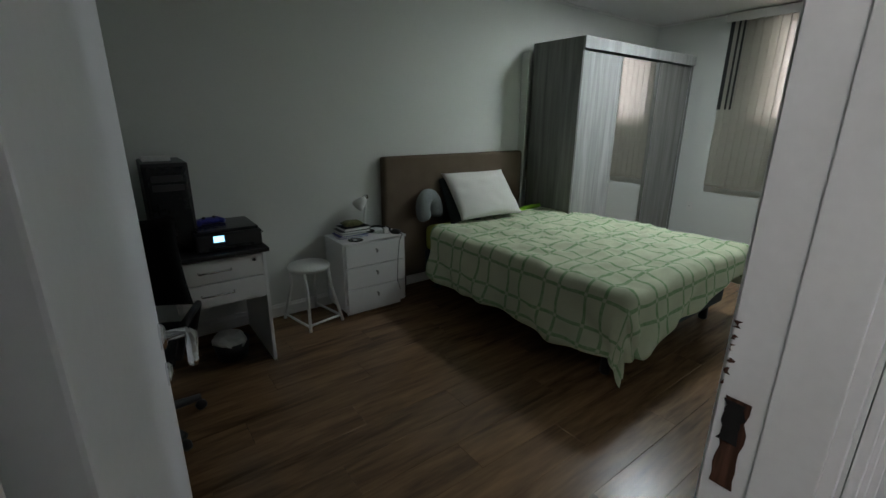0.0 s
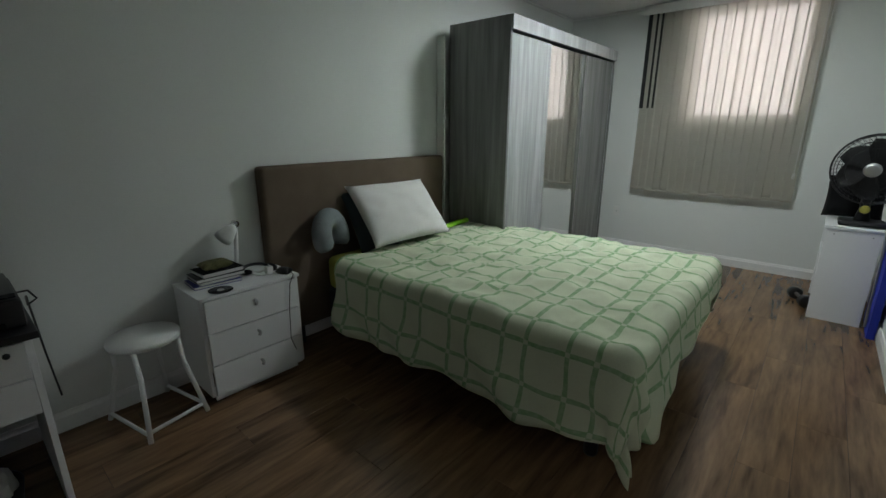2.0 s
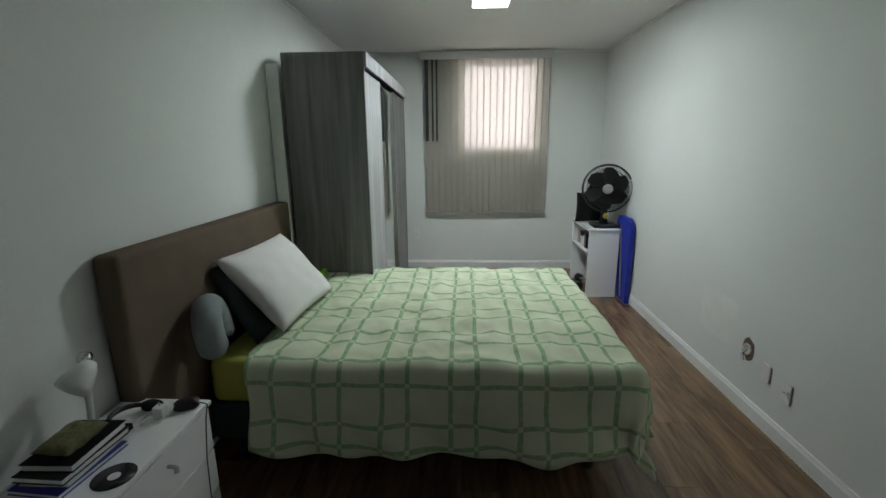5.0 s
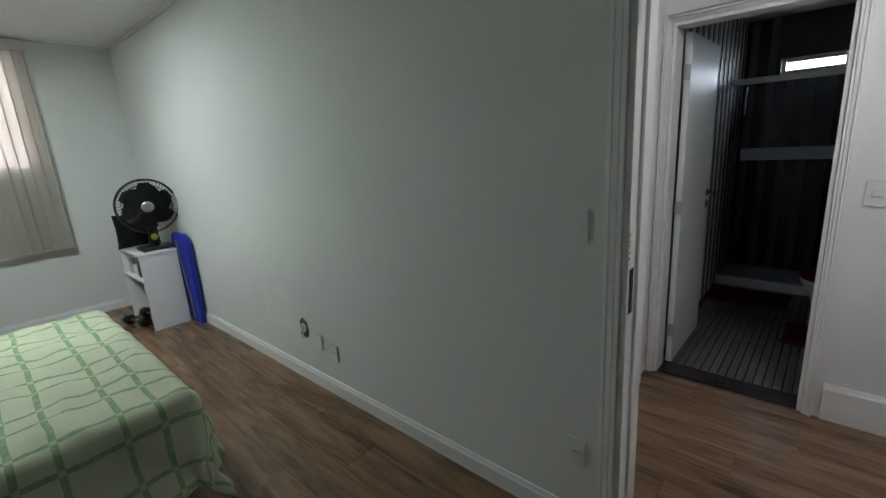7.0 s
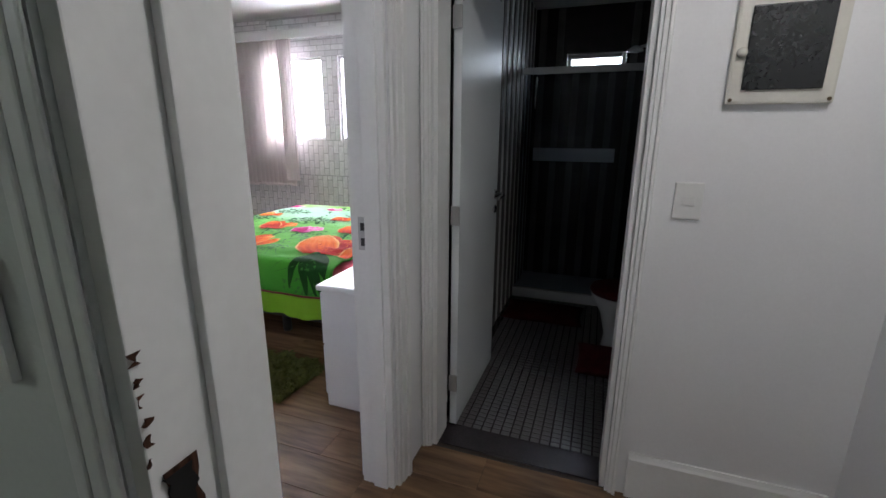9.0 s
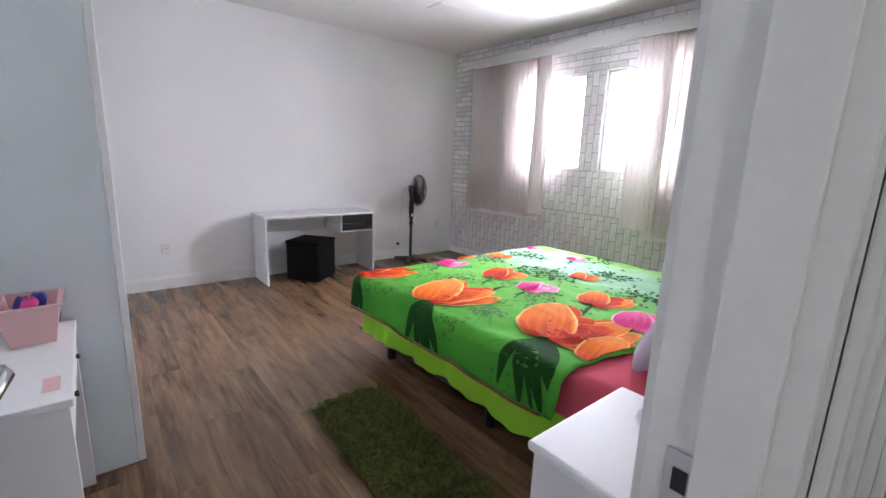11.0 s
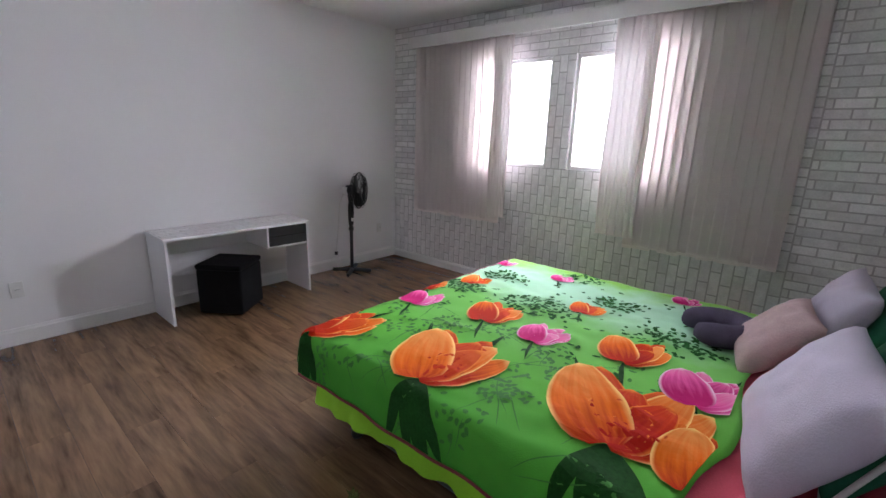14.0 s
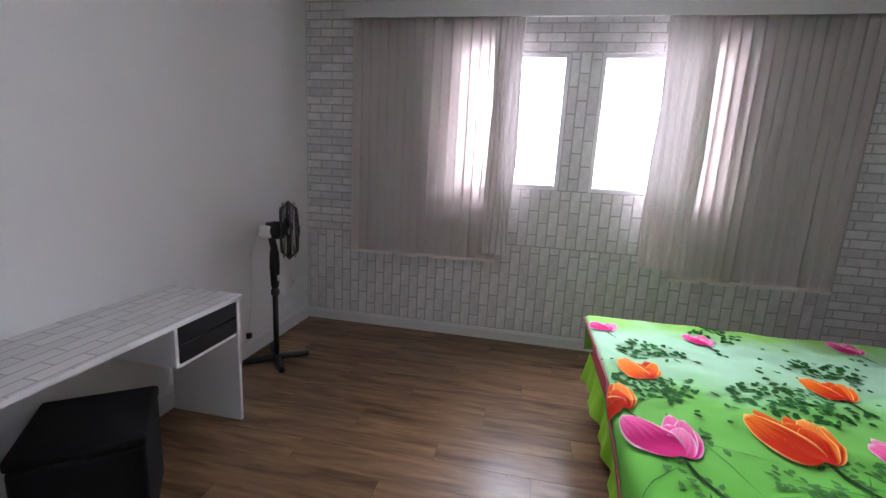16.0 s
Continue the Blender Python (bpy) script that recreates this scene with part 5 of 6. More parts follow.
def printed(bm, uvl, cu, cv, ang, length, width, lift, kind_="petal", bend=0.0):
    """One printed shape on the cloth: a pointed oval from its root, bent sideways."""
    ns, nr = 14, 5
    cols = []
    for i in range(ns + 1):
        s = i / ns
        w = width * ((math.sin(math.pi * (0.04 + 0.96 * s ** 0.8)) ** 0.5 if kind_ == "petal" else math.sin(math.pi * s ** 0.8) ** 0.8) + 0.001)
        row = []
        for j in range(2 * nr + 1):
            q = j / nr - 1
            lx, ly = s * length, q * w / 2 + bend * length * s * s
            u, v = cu + lx * math.cos(ang) - ly * math.sin(ang), cv + lx * math.sin(ang) + ly * math.cos(ang)
            u, v = min(max(u, 1.63 + 0.16 * max(0, v + 2.4)), foot_hem(v) - 0.01), min(v, CY1 + HEM - 0.012)
            row.append((bm.verts.new(at2(u, v, lift)), (s, q)))
        cols.append(row)
    for a, b in zip(cols, cols[1:]):
        for j in range(2 * nr):
            quad = (a[j], b[j], b[j + 1], a[j + 1])
            f = bm.faces.new([x[0] for x in quad])
            for l, x in zip(f.loops, quad):
                l[uvl].uv = x[1]


def tulip(cu, cv, size, material, seed, lean, name):
    """Open tulip print: stem and leaves towards the hem, petals fanned above."""
    rng = random.Random(seed)
    up = math.radians(-90) + lean
    back = up + math.pi
    leaves = ((0.0, 0.95, 0.06, 0.05), (0.22, 0.85, 0.15, -0.08), (-0.2, 0.8, 0.13, 0.1), (0.55, 0.75, 0.16, -0.2), (-0.6, 0.7, 0.12, 0.16), (2.7, 1.2, 0.11, 0.08), (-2.75, 1.15, 0.09, -0.06))
    if size < 0.4:
        leaves = ((0.1, 0.8, 0.07, 0.12), (2.75, 1.1, 0.09, 0.08))
    for da, ln, wd, bd in leaves:
        t0 = bmesh.new()
        ul = t0.loops.layers.uv.new("print")
        printed(t0, ul, cu, cv, back + da, size * ln, size * wd, 0.0045 + 0.002 * abs(bd), "leaf", bd)
        part("printed_leaf", t0, STEM, cover, "dark green printed leaf")
    order = [(0.1, 1.0, 0.34, 0.05), (-0.3, 0.98, 0.3, -0.05), (-0.95, 0.84, 0.32, 0.22), (-0.62, 0.98, 0.34, 0.1), (0.2, 0.88, 0.36, 0.04), (-0.12, 0.8, 0.4, -0.08), (-0.5, 0.72, 0.34, 0.04), (0.5, 0.96, 0.6, -0.16)]
    for k, (da, ln, wd, bd) in enumerate(order):
        bm = bmesh.new()
        uvl = bm.loops.layers.uv.new("print")
        printed(bm, uvl, cu, cv, up + da + rng.uniform(-0.08, 0.08), size * ln * rng.uniform(0.93, 1.07), size * wd * rng.uniform(0.95, 1.15), 0.006 + 0.0004 * k, "petal", bd)
        part(name, bm, ORANGE_DEEP if material is ORANGE and k in (0, 1, 4, 5, 6) else material, cover)


for k, (u, v_, s, l) in enumerate(((2.68, -2.0, 0.52, 0.3), (1.92, -2.13, 0.56, 0.25), (3.42, -1.95, 0.42, 0.1), (2.84, -2.7, 0.3, 0.2), (2.08, -2.77, 0.32, 0.1), (2.48, -3.2, 0.2, 0.1), (3.3, -3.15, 0.2, 0.1), (3.44, -2.88, 0.2, 0.5), (1.88, -3.5, 0.2, 0.1), (1.66, -2.1, 0.34, -0.2))):
    tulip(u, v_, s, ORANGE, 11 + k, l, "printed_orange_petal")
for k, (u, v_, s, l) in enumerate(((1.74, -2.6, 0.34, 0.0), (3.32, -2.6, 0.26, 0.2), (2.5, -2.66, 0.25, 0.1), (2.86, -3.68, 0.16, 0.2), (2.05, -3.82, 0.16, 0.1), (3.38, -3.72, 0.15, 0.1))):
    tulip(u, v_, s, PINKP, 51 + k, l, "printed_pink_petal")
bm = bmesh.new()
uvl = bm.loops.layers.uv.new("print")
rng = random.Random(5)
for cu, cv, r_, n in ((2.71, -3.12, 0.2, 110), (1.96, -3.17, 0.2, 110), (3.3, -3.08, 0.15, 70), (2.37, -3.52, 0.14, 75), (3.2, -3.49, 0.14, 75), (2.75, -3.88, 0.13, 45), (1.85, -3.6, 0.14, 45), (2.4, -3.35, 0.55, 60), (3.1, -3.1, 0.45, 40), (2.3, -2.62, 0.2, 14)):
    for k in range(n):
        a, rr = rng.uniform(0, math.tau), r_ * rng.random() ** 0.6
        u, v_ = cu + rr * 1.3 * math.cos(a), cv + rr * 0.8 * math.sin(a)
        printed(bm, uvl, u, v_, rng.uniform(0, math.tau), rng.uniform(0.02, 0.05), rng.uniform(0.014, 0.03), 0.0048 + rng.random() * 0.0003, "leaf", 0)
tagged(part("printed_foliage", bm, LEAFLET, cover, "scattered dark green printed leaflets"), kind="stuff")
bm = bmesh.new()
uvl = bm.loops.layers.uv.new("print")
for k in range(70):
    u, v_ = rng.uniform(1.75, 3.45), rng.uniform(-2.75, -1.75)
    a = rng.uniform(0.3, 2.8)
    printed(bm, uvl, u, v_, a, rng.uniform(0.12, 0.3), 0.005, 0.0036, "leaf", rng.uniform(-0.3, 0.3))
    for q in range(9):
        printed(bm, uvl, u + rng.uniform(-0.07, 0.07), v_ + rng.uniform(-0.07, 0.07), rng.uniform(0, 6), 0.032, 0.018, 0.0036, "leaf", 0)
tagged(part("printed_undergrowth", bm, mat("printed_sprig", (0.04, 0.2, 0.025), 0.85, vary=0.2, bump=0), cover, "faint green printed sprigs"), kind="stuff")

t = thing("headboard", Matrix(), "white tufted headboard with a dark back", "headboard")
part("frame", box(0.945, 0.985, -4.0, -1.93, 0.0, 1.2, 0.01), BLACK, t, "dark headboard frame")
for k in range(5):
    y = -3.99 + k * 0.41
    part("tuft_panel", box(0.986, 1.07, y, y + 0.408, 0.3, 1.2, 0.035, seg=4), PILLOW, t, "white padded panel", True)
pil = (("pillow", (1.42, -2.52, 0.79), (56, 0, 96), 0.68, 0.5, 0.2, LILAC, "lilac pillow propped against the green cushion"),
       ("pillow", (1.36, -3.6, 0.80), (62, 0, 92), 0.66, 0.46, 0.18, LILAC, "lilac pillow at the far side of the bed"),
       ("cushion", (1.24, -2.62, 0.84), (64, 0, 92), 0.62, 0.58, 0.16, DGREEN, "deep green velvet cushion with white piping"),
       ("cushion", (1.18, -3.5, 0.86), (68, 0, 90), 0.56, 0.54, 0.15, DGREEN, "deep green velvet cushion against the headboard"),
       ("cushion", (1.56, -3.3, 0.73), (48, 0, 98), 0.46, 0.4, 0.17, ROSE, "dusty rose cushion on the bed"))
for nm, loc, rot, w, d, h, mm, lab in pil:
    t = thing(nm, pose(*loc, *rot), lab, nm, "pillows on the wide bed")
    part("stuffing", cushion(w, d, h, 0.5, 0.012, loc[0] * 9), mm, t, "", True)
    if mm is DGREEN:
        pts = []
        for k in range(81):
            a = k / 80 * math.tau
            c, s = math.cos(a), math.sin(a)
            f = 1 / max(abs(c), abs(s))
            u, v_ = c * f, s * f
            pts.append((u * w / 2 * (1 - 0.06 * (1 - v_ * v_)), v_ * d / 2 * (1 - 0.06 * (1 - u * u)), 0))
        part("piping", tube(pts, 0.009, sides=8), PILLOW, t, "white piping", True)
t = thing("neck_pillow", pose(1.8, -3.42, CT + 0.065, 0, 0, 120), "grey-purple plush neck pillow on the flowered cover", "neck pillow")
part("roll", tube([(0.13 * math.cos(a), 0.15 * math.sin(a), 0) for a in [math.radians(-60 + k * 15) for k in range(21)]], [0.04, 0.055] + [0.062] * 17 + [0.055, 0.04], sides=14), PURPLE, t, "", True)
t = thing("scarf", pose(1.2, -2.22, CT - 0.012), "crumpled blue patterned scarf on the pink sheet", "scarf")
bm = cushion(0.2, 0.26, 0.08, 0.5, 0.05, 3, 20)
part("cloth", bm, mat("blue_pattern_cloth", (0.08, 0.12, 0.3), 0.85, vary=0.9, scale=35, bump=0.3), t, "", True, pose(0, 0, 0.035))

# ---- nightstand, rug ----
chest2 = thing("nightstand", pose(0, 0, 0), "white nightstand beside the wide bed", "nightstand")
nx0, nx1, ny0, ny1 = 0.96, 1.40, -1.86, -1.36
part("body", box(nx0, nx1 - 0.02, ny0 + 0.02, ny1 - 0.02, 0, 0.649, 0.003), MDF, chest2)
part("top", box(nx0, nx1, ny0, ny1, 0.65, 0.68, 0.012, seg=3), MDF, chest2)
for k in range(2):
    d = part("drawer", box(nx1 - 0.0195, nx1 - 0.004, ny0 + 0.03, ny1 - 0.03, 0.06 + k * 0.29, 0.34 + k * 0.29, 0.003), MDF, chest2)
    part("handle", tube([(nx1 - 0.004, -1.68, 0.2 + k * 0.29), (nx1 + 0.02, -1.68, 0.2 + k * 0.29), (nx1 + 0.02, -1.54, 0.2 + k * 0.29), (nx1 - 0.004, -1.54, 0.2 + k * 0.29)], 0.005, sides=8), CHROME, d, "", True)
t = thing("cable_charger", pose(1.2, -1.75, 0.681), "white cable and small black plug on the nightstand", "charger")
part("cable", tube([(0.1 * math.cos(k * 0.4) * (0.5 + k * 0.02), 0.08 * math.sin(k * 0.4), 0.004) for k in range(20)], 0.003, sides=6), PLATE, t, "", True)
part("plug", box(-0.1, -0.06, -0.06, -0.02, 0, 0.03, 0.006), BLACK, t)
rug = thing("shaggy_rug", pose(2.25, -1.53, 0, 0, 0, -3), "shaggy moss green rug beside the bed", "rug")
part("backing", box(-0.63, 0.63, -0.2, 0.2, 0.0, 0.012, 0.004), MOSS, rug)
rng = random.Random(8)
verts, faces = [], []
for k in range(9500):
    x, y = rng.uniform(-0.64, 0.64), rng.uniform(-0.215, 0.215)
    clump = noise.noise((x * 14, y * 14, 3.1))
    a = 5.0 * noise.noise((x * 11, y * 11, 0.4)) + rng.uniform(-0.6, 0.6)
    b, h = rng.uniform(0.02, 0.06), max(0.014, 0.036 + 0.045 * clump + rng.uniform(-0.01, 0.01))
    dx, dy = math.cos(a), math.sin(a)
    i = len(verts)
    w = rng.uniform(0.003, 0.0065)
    verts += [(x - dy * w, y + dx * w, 0.008), (x + dy * w, y - dx * w, 0.008), (x + dx * b * 0.5 + dy * w, y + dy * b * 0.5 - dx * w, h * 0.85), (x + dx * b * 0.5 - dy * w, y + dy * b * 0.5 + dx * w, h * 0.85), (x + dx * b, y + dy * b, h * 0.8)]
    faces += [(i, i + 1, i + 2, i + 3), (i + 3, i + 2, i + 4)]
me = bpy.data.meshes.new("pile")
me.from_pydata(verts, [], faces)
SHAG = mat("moss_pile", (0.075, 0.082, 0.02), 0.85, vary=0.7, scale=45, bump=0.0, fine=300, spec=0.15)
me.materials.append(SHAG)
pile = new("pile", me)
pile.parent = rug
tagged(pile, "long moss green pile", kind="stuff")

# ---- desk, ottoman, standing fan ----
BRICKTOP = mat("brick_print_top", (0.74, 0.735, 0.73), 0.4, vary=0.08, scale=14)
_t, _n, _b, _l = nodes_of(BRICKTOP)
_br, _co, _mp = _n.new("ShaderNodeTexBrick"), _n.new("ShaderNodeTexCoord"), _n.new("ShaderNodeMapping")
_mp.inputs["Rotation"].default_value = (0, 0, radians(90))
_l(_co.outputs["Object"], _mp.inputs[0])
_l(_mp.outputs[0], _br.inputs[0])
for k, vv in (("Scale", 1.0), ("Mortar Size", 0.004), ("Brick Width", 0.2), ("Row Height", 0.065), ("Mortar Smooth", 0.3)):
    _br.inputs[k].default_value = vv
_br.inputs["Color1"].default_value, _br.inputs["Color2"].default_value, _br.inputs["Mortar"].default_value = (0.76, 0.75, 0.745, 1), (0.66, 0.655, 0.65, 1), (0.42, 0.41, 0.4, 1)
_l(_br.outputs[0], _b.inputs["Base Color"])
dx0, dx1, dy0, dy1 = 5.375, 5.845, -3.21, -1.885
t = thing("desk", Matrix(), "white desk with a brick-print top and a black drawer", "desk")
part("top", box(dx0, dx1, dy0, dy1, 0.727, 0.75, 0.003), MDF, t)
part("printed_surface", box(dx0 + 0.004, dx1 - 0.004, dy0 + 0.004, dy1 - 0.004, 0.7502, 0.7515), BRICKTOP, t, "whitewashed brick print")
part("side", box(dx0 + 0.02, dx1 - 0.01, dy0 + 0.01, dy0 + 0.03, 0, 0.7265, 0.002), MDF, t)
part("side", box(dx0 + 0.02, dx1 - 0.01, dy1 - 0.03, dy1 - 0.01, 0, 0.7265, 0.002), MDF, t)
part("divider", box(dx0 + 0.03, dx1 - 0.01, -2.78, -2.762, 0.52, 0.7265, 0.002), MDF, t)
part("shelf", box(dx0 + 0.03, dx1 - 0.01, dy0 + 0.031, -2.781, 0.515, 0.532, 0.002), MDF, t)
part("back", box(dx1 - 0.03, dx1 - 0.012, dy0 + 0.031, dy1 - 0.031, 0.3, 0.51, 0.002), MDF, t)
d = part("drawer", box(dx0 + 0.022, dx0 + 0.04, dy0 + 0.034, -2.783, 0.536, 0.722, 0.003), BLACK, t, "black drawer front")
part("groove", box(dx0 + 0.0205, dx0 + 0.0218, dy0 + 0.04, -2.79, 0.625, 0.633), SMOKE, d)
t = thing("ottoman", pose(5.5, -2.43, 0, 0, 0, 38), "black leatherette cube ottoman under the desk", "ottoman")
part("body", box(-0.2, 0.2, -0.2, 0.2, 0.01, 0.41, 0.018, seg=3), BLACK_SOFT, t, "", True)
part("lid", box(-0.205, 0.205, -0.205, 0.205, 0.412, 0.46, 0.018, seg=3), BLACK_SOFT, t, "", True)
for x in (-0.16, 0.16):
    for y in (-0.16, 0.16):
        part("foot", lathe([(0.018, 0), (0.018, 0.011)], 10), BLACK, t, "", False, pose(x, y, 0))
t = thing("standing_fan", pose(5.63, -3.92, 0), "black standing fan on a cross foot", "fan")
for a in (40, 130, 220, 310):
    c, s = math.cos(radians(a)), math.sin(radians(a))
    part("foot", tube([(0.01 * c, 0.01 * s, 0.028), (0.23 * c, 0.23 * s, 0.018)], [0.026, 0.021], sides=8), BLACK, t)
part("pole", tube([(0, 0, 0.02), (0, 0, 0.52)], 0.02), BLACK, t, "", True)
part("collar", lathe([(0.018, 0.5), (0.03, 0.51), (0.03, 0.54), (0.02, 0.56)], 16), BLACK, t, "", True)
part("control_box", lathe([(0.018, 0.55), (0.028, 0.58), (0.036, 0.72), (0.032, 0.82), (0.02, 0.86)], 16), BLACK, t, "", True)
part("label", box(-0.036, -0.03, -0.02, 0.02, 0.62, 0.66, 0.001), PLATE, t, "white label")
fan_head(t, (-0.08, -0.06, 0.98), 214, 0.205, 3, 0.11, 56)
part("motor_shell", box(-0.01, 0.08, -0.02, 0.07, 0.93, 1.02, 0.02), PLATE, t, "white motor housing", True)
part("bracket", tube([(0, 0, 0.85), (0.02, 0, 0.93)], 0.025), BLACK, t)
part("cable", tube([(0.12, 0.0, 0.95), (0.15, 0.05, 0.8), (0.12, 0.1, 0.5), (0.14, 0.12, 0.24)], 0.004, sides=6), PLATE, t, "", True)
part("plug", box(0.125, 0.155, 0.105, 0.135, 0.2, 0.24, 0.005), BLACK, t)

# ---- white wardrobe behind the door, dressing table, basket ----
t = thing("wardrobe", Matrix(), "tall white sliding-door wardrobe with panelled doors", "wardrobe")
qx0, qx1, qy0, qy1, qh = 2.97, 5.24, -0.545, -0.035, 2.45
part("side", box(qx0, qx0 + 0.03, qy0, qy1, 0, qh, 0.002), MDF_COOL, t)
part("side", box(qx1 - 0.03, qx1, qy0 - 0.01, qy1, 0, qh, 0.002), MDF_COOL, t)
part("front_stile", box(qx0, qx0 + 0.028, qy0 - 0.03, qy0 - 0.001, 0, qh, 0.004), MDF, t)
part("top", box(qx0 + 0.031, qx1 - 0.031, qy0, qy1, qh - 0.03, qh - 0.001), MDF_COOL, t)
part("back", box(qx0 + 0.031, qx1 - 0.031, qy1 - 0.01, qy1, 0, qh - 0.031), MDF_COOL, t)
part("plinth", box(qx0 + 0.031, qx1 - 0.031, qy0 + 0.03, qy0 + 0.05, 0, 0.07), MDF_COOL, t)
part("track", box(qx0 + 0.031, qx1 - 0.031, qy0 + 0.002, qy0 + 0.08, qh - 0.09, qh - 0.031), BLACK, t, "dark door track")
for k in range(3):
    x0 = qx0 + 0.035 + k * 0.735
    d = part("sliding_door", box(x0, x0 + 0.73, qy0 + 0.012 + 0.02 * (k % 2), qy0 + 0.03 + 0.02 * (k % 2), 0.075, qh - 0.095, 0.002), MDF, t)
    for x in (x0 - 0.002, x0 + 0.715):
        part("edge_profile", box(x, x + 0.016, qy0 + 0.004 + 0.02 * (k % 2), qy0 + 0.0115 + 0.02 * (k % 2), 0.075, qh - 0.095, 0.002), STEEL, d, "aluminium edge profile")
    for z in (0.7, 1.35, 1.95):
        part("rail", box(x0 + 0.02, x0 + 0.71, qy0 + 0.0085 + 0.02 * (k % 2), qy0 + 0.0115 + 0.02 * (k % 2), z, z + 0.012, 0.001), STEEL, d)
t = thing("dressing_table", Matrix(), "white dressing table with paint stains behind the door", "table")
part("top", box(2.22, 2.94, -0.4, -0.04, 0.715, 0.74, 0.004), MDF, t)
part("side", box(2.23, 2.25, -0.39, -0.05, 0, 0.7145, 0.002), MDF, t)
part("side", box(2.91, 2.93, -0.39, -0.05, 0, 0.7145, 0.002), MDF, t)
part("drawer_front", box(2.251, 2.909, -0.39, -0.372, 0.6, 0.712, 0.003), MDF, t)
part("stain", box(2.3, 2.4, -0.37, -0.33, 0.7402, 0.7408), PINKPLASTIC, t, "pink paint stain")
for x in (2.42, 2.74):
    part("knob", lathe([(0.006, 0), (0.011, 0.012), (0.004, 0.016)], 12), BLACK, t, "", True, pose(x, -0.39, 0.66, 90, 0, 0))
t = thing("basket", pose(2.8, -0.29, 0.7412), "pale pink plastic basket filled with odds and ends", "basket")
bm = bmesh.new()
for (w, d, z) in ((0.085, 0.06, 0), (0.105, 0.08, 0.13), (0.115, 0.09, 0.135), (0.115, 0.09, 0.142), (0.1, 0.075, 0.142), (0.08, 0.055, 0.008)):
    [bm.verts.new((sx * w, sy * d, z)) for sx, sy in ((1, 1), (-1, 1), (-1, -1), (1, -1))]
bm.verts.ensure_lookup_table()
for k in range(5):
    for q in range(4):
        bm.faces.new([bm.verts[4 * k + q], bm.verts[4 * k + (q + 1) % 4], bm.verts[4 * k + 4 + (q + 1) % 4], bm.verts[4 * k + 4 + q]])
bm.faces.new([bm.verts[q] for q in (3, 2, 1, 0)])
bm.faces.new([bm.verts[20 + q] for q in range(4)])
part("tub", bm, PINKPLASTIC, t)
for k in range(6):
    part("hole", box(-0.06 + 0.022 * k, -0.052 + 0.022 * k, -0.0745, -0.0725, 0.06, 0.066), BLACK, t)
for k, (mm, x) in enumerate(((NAVY, 0.03), (MAG, -0.03), (NAVY, -0.01))):
    part("trinket", cushion(0.07, 0.05, 0.05, 0.5, 0.01, k, 8), mm, t, "", True, pose(x, 0.02 * (k - 1), 0.13))

# ---- bathroom ----
for k in range(9):
    x = -0.55 + k * 0.155
    part("stripe_tile", box(x, x + 0.06, -3.998, -3.992, 0, 2.5) if x + 0.06 < 0 or x > 0.51 else box(x, x + 0.06, -3.998, -3.992, 0, 1.97), TILE_L, bpy.data.objects["wall_bath_south"])
for k in range(14):
    y = -3.9 + k * 0.17
    part("stripe_tile", box(HE - 0.008, HE - 0.002, y, y + 0.07, 0, 2.48), TILE_L, bpy.data.objects["wall_headboard"])
t = thing("shower_screen", Matrix(), "glass shower screen with an aluminium rail", "shower screen")
part("rail", box(-0.59, HE - 0.01, -3.42, -3.38, 1.88, 1.93, 0.004), STEEL, t)
part("sill", box(-0.59, HE - 0.01, -3.47, -3.36, 0.002, 0.09, 0.008), PORCELAIN, t, "white stone threshold")
part("tray", box(-0.59, HE - 0.01, -3.985, -3.471, 0.002, 0.06, 0.006), PORCELAIN, t, "white shower tray")
p = part("pane", box(-0.58, HE - 0.02, -3.405, -3.397, 0.092, 1.878), PANE_DIM, t, "dim glass pane")
p.visible_shadow = False
part("handle", tube([(0.66, -3.37, 1.62), (0.66, -3.34, 1.62), (0.66, -3.34, 1.85), (0.66, -3.37, 1.85)], 0.009, sides=8), CHROME, t, "", True)
t = thing("shower_ledge", Matrix(), "pale ledge on the shower wall", "ledge")
part("slab", box(0.02, 0.74, -3.985, -3.88, 1.18, 1.3, 0.006), PORCELAIN, t)
t = thing("bath_mat", pose(0.46, -3.02, 0.004), "dark red bath mat before the shower", "bath mat", "red bath mats")
part("mat_body", cushion(0.62, 0.4, 0.05, 0.25, 0.006, 2, 18), REDRUG, t, "", True, pose(0, 0, 0.02))
t = thing("bath_mat", pose(-0.05, -2.35, 0.004), "dark red mat at the foot of the toilet", "bath mat", "red bath mats")
part("mat_body", cushion(0.42, 0.42, 0.05, 0.25, 0.006, 4, 18), REDRUG, t, "", True, pose(0, 0, 0.02))
t = thing("toilet", pose(-0.12, -2.62, 0.003), "white toilet with a dark red lid cover", "toilet")
part("pedestal", lathe([(0.11, 0), (0.1, 0.1), (0.13, 0.25), (0.18, 0.36), (0.185, 0.39)], 24, sx=1.25), PORCELAIN, t, "", True)
part("lid_cover", lathe([(0.19, 0.39), (0.2, 0.41), (0.19, 0.435), (0.1, 0.445), (0.002, 0.447)], 24, sx=1.2), REDRUG, t, "dark red plush cover", True)
part("cistern", box(-0.45, -0.27, -0.19, 0.19, 0.0, 0.78, 0.02), PORCELAIN, t, "", True)
t = thing("shower", Matrix(), "pale shower head on an arm", "shower head")
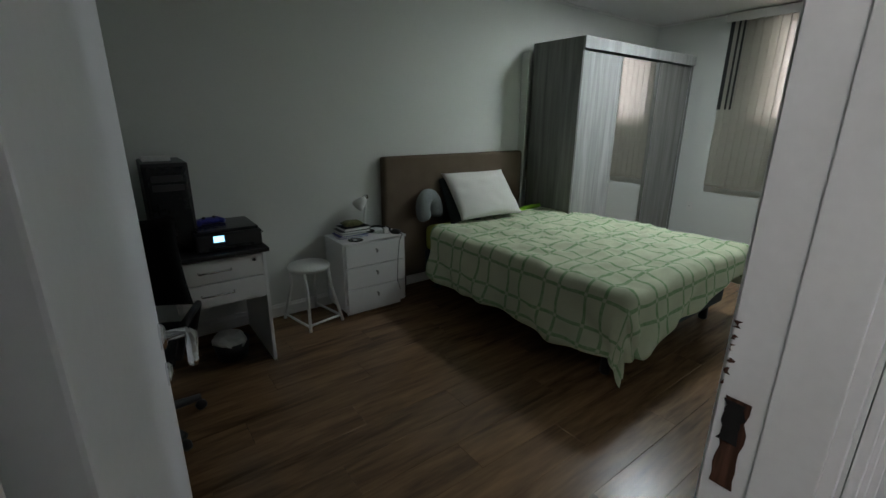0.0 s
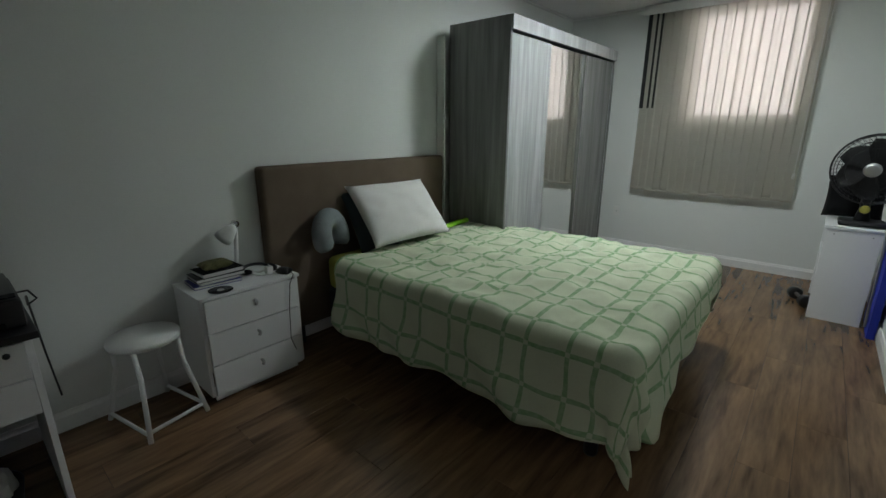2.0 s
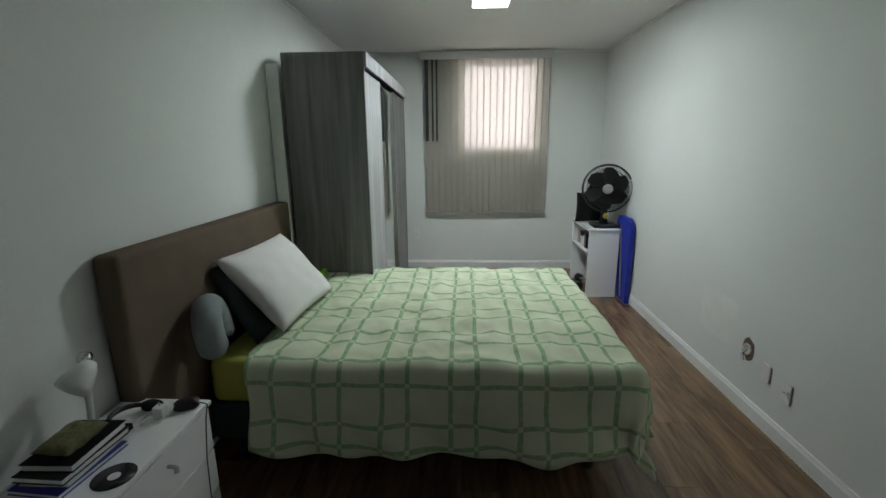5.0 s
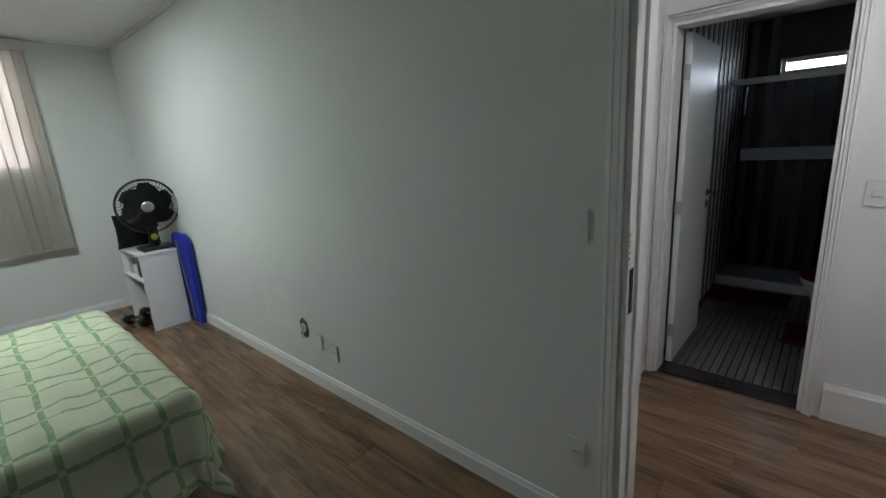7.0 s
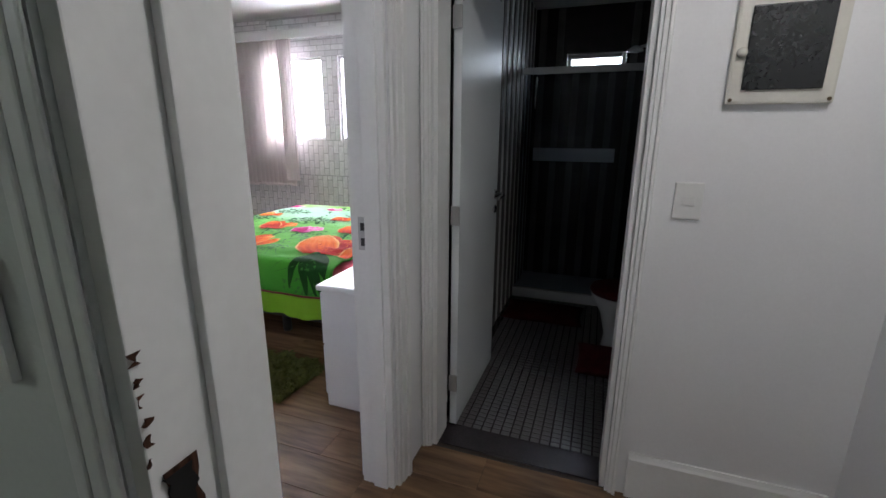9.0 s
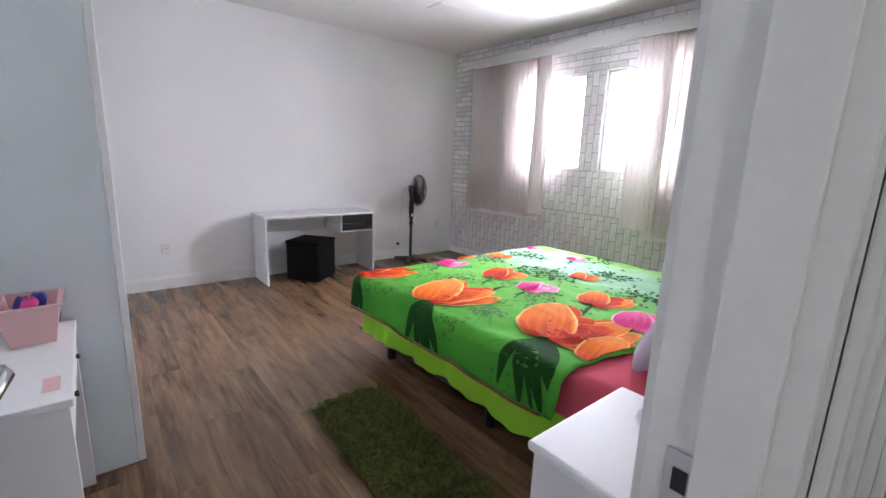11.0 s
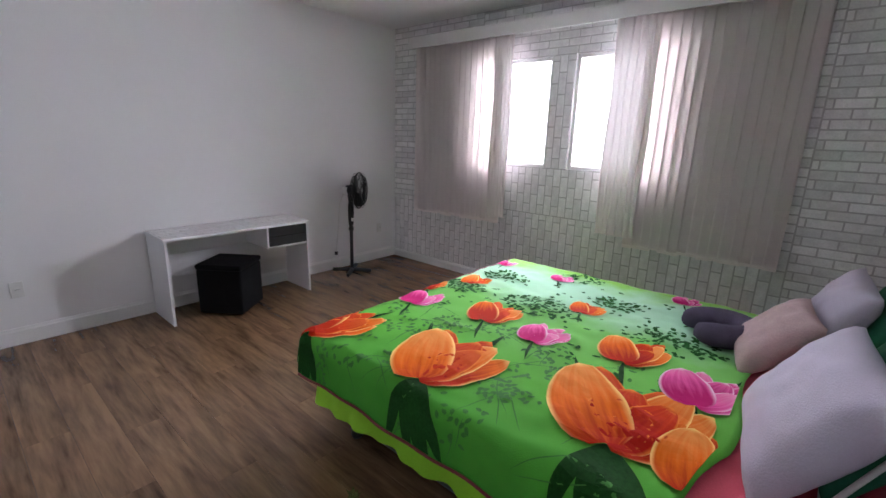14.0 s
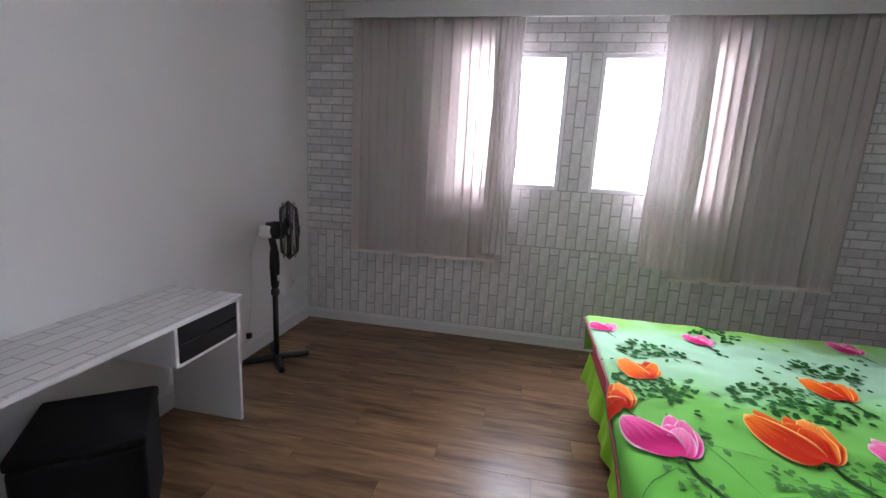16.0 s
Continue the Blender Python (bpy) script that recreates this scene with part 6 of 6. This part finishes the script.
part("arm", tube([(-0.59, -3.7, 2.1), (-0.2, -3.68, 2.12), (-0.05, -3.68, 2.08)], 0.012), PORCELAIN, t, "", True)
part("rose", lathe([(0.02, 0.03), (0.06, 0), (0.06, -0.012), (0.01, -0.014)], 20), PORCELAIN, t, "", True, pose(-0.05, -3.68, 2.07))


# ---- pieces of walls and floors ----
def box_mesh(name, w, d, h, material, chamfer=0.0):
    """A small slab with a chamfered top edge; origin at its bottom centre."""
    bm = bmesh.new()
    lo = [bm.verts.new((sx * w / 2, sy * d / 2, 0)) for sx, sy in ((1, 1), (-1, 1), (-1, -1), (1, -1))]
    mi = [bm.verts.new((sx * w / 2, sy * d / 2, h - chamfer)) for sx, sy in ((1, 1), (-1, 1), (-1, -1), (1, -1))]
    hi = [bm.verts.new((sx * (w / 2 - chamfer), sy * (d / 2 - chamfer), h)) for sx, sy in ((1, 1), (-1, 1), (-1, -1), (1, -1))]
    for a, b in ((lo, mi), (mi, hi)):
        for k in range(4):
            bm.faces.new((a[k], a[(k + 1) % 4], b[(k + 1) % 4], b[k]))
    bm.faces.new(hi)
    return finish(name, bm, material)


def piece(name, me, parent, m):
    ob = new(name, me)
    ob.parent = parent
    ob.matrix_basis = m
    return ob


cache = {}
rng = random.Random(21)
PW, PL = 0.19, 1.22
for rx0, rx1, ry0, ry1 in ((-1.5, XE1, 0.14, 3.22), (D1A, D1B, -0.02, 0.14), (-0.74, HE, HS, -0.02), (HE, HE + 0.15, D2A, D2B), (HE + 0.15, XE2, YS2, -0.02)):
    y, r_ = ry0, 0
    while y < ry1 - 0.01:
        d = min(PW, ry1 - y)
        x = rx0 - (r_ * 0.41 % 1) * PL
        while x < rx1 - 0.005:
            a, b = max(x, rx0), min(x + PL, rx1)
            if b - a > 0.01:
                key = (round(b - a, 3), round(d, 3))
                if key not in cache:
                    cache[key] = box_mesh("plank", b - a - 0.0014, d - 0.0014, 0.0068, PLANK, 0.0004)
                piece("plank", cache[key], floor, pose((a + b) / 2, y + d / 2, -0.0068))
            x += PL
        y += PW
        r_ += 1
# bathroom mosaic: strips of small tiles
tile = box_mesh("mosaic_tile", 0.038, 0.025, 0.004, MOSAIC, 0.001)
tile2 = box_mesh("mosaic_tile", 0.038, 0.025, 0.004, TILE_L, 0.001)
bm = bmesh.new()
count = 0
for i in range(27):
    for j in range(62):
        x, y = -0.5 + i * 0.047, -1.47 - j * 0.034
        if x > HE - 0.03:
            continue
        if 0.0 <= x <= 0.72 and j < 18:
            piece("mosaic_tile", tile if (i // 4) % 2 else tile2, floor_bath, pose(x, y, 0.0022))
        else:
            box(x - 0.019, x + 0.019, y - 0.0125, y + 0.0125, 0.0022, 0.0062, bm=bm)
tagged(part("mosaic_tiles", bm, MOSAIC, floor_bath, "grey mosaic tiles"), kind="stuff")
# brick print: flat laid bricks high up and at the ends, upright bricks low down and on the pillar
wall_b = bpy.data.objects["wall_brick_paper"]
face = lambda x, z, turn: Matrix.Translation((x, YS2, z)) @ pose(0, 0, 0, -90, 0, 0) @ pose(0, 0, 0, 0, 0, turn)
rest = bmesh.new()
parts_left, cand = 298, []
V_ZONES = ((1.6, XE2, 0.1, 0.86), (2.6, 4.5, 0.86, WZ0), (WIN2[0][1], WIN2[1][0], WZ0, WZ1))
H_ZONES = ((HE + 0.15, 1.6, 0.1, C2), (1.6, 2.6, 0.86, C2), (4.5, XE2, 0.86, C2), (2.6, 4.5, WZ1, C2))


def lay(zone, along, across, turn):
    """Courses of bricks in a zone, cut at its edges."""
    zx0, zx1, zz0, zz1 = zone
    a0, a1, b0, b1 = (zz0, zz1, zx0, zx1) if turn else (zx0, zx1, zz0, zz1)
    k, q = 0, b0
    while q < b1 - 0.01:
        p = a0 - (k % 2) * along / 2
        while p < a1 - 0.01:
            lo, hi = max(p, a0), min(p + along, a1)
            w, h = hi - lo - 0.011, min(q + across, b1) - q - 0.011
            if w > 0.01 and h > 0.01:
                m_, n_ = (lo + hi) / 2, q + (h + 0.011) / 2
                cand.append((n_, m_, turn, w, h) if turn else (m_, n_, turn, w, h))
            p += along
        q += across
        k += 1


for zone in V_ZONES:
    lay(zone, 0.2, 0.08, 90)
for zone in H_ZONES:
    lay(zone, 0.205, 0.068, 0)
bricks = {}
cand.sort(key=lambda c: abs(c[0] - 4.1) + 0.8 * abs(c[1] - 0.6))
for k, (x, z, turn, w, h) in enumerate(cand):
    if k < parts_left:
        key = (round(w, 3), round(h, 3))
        if key not in bricks:
            bricks[key] = box_mesh("brick", w, h, 0.0025, BRICK, 0.0008)
        piece("brick", bricks[key], wall_b, face(x, z, turn))
    else:
        w, h = (h, w) if turn else (w, h)
        box(x - w / 2, x + w / 2, YS2, YS2 + 0.0025, z - h / 2, z + h / 2, bm=rest)
tagged(part("bricks", rest, BRICK, wall_b, "whitewashed brick print"), kind="stuff")
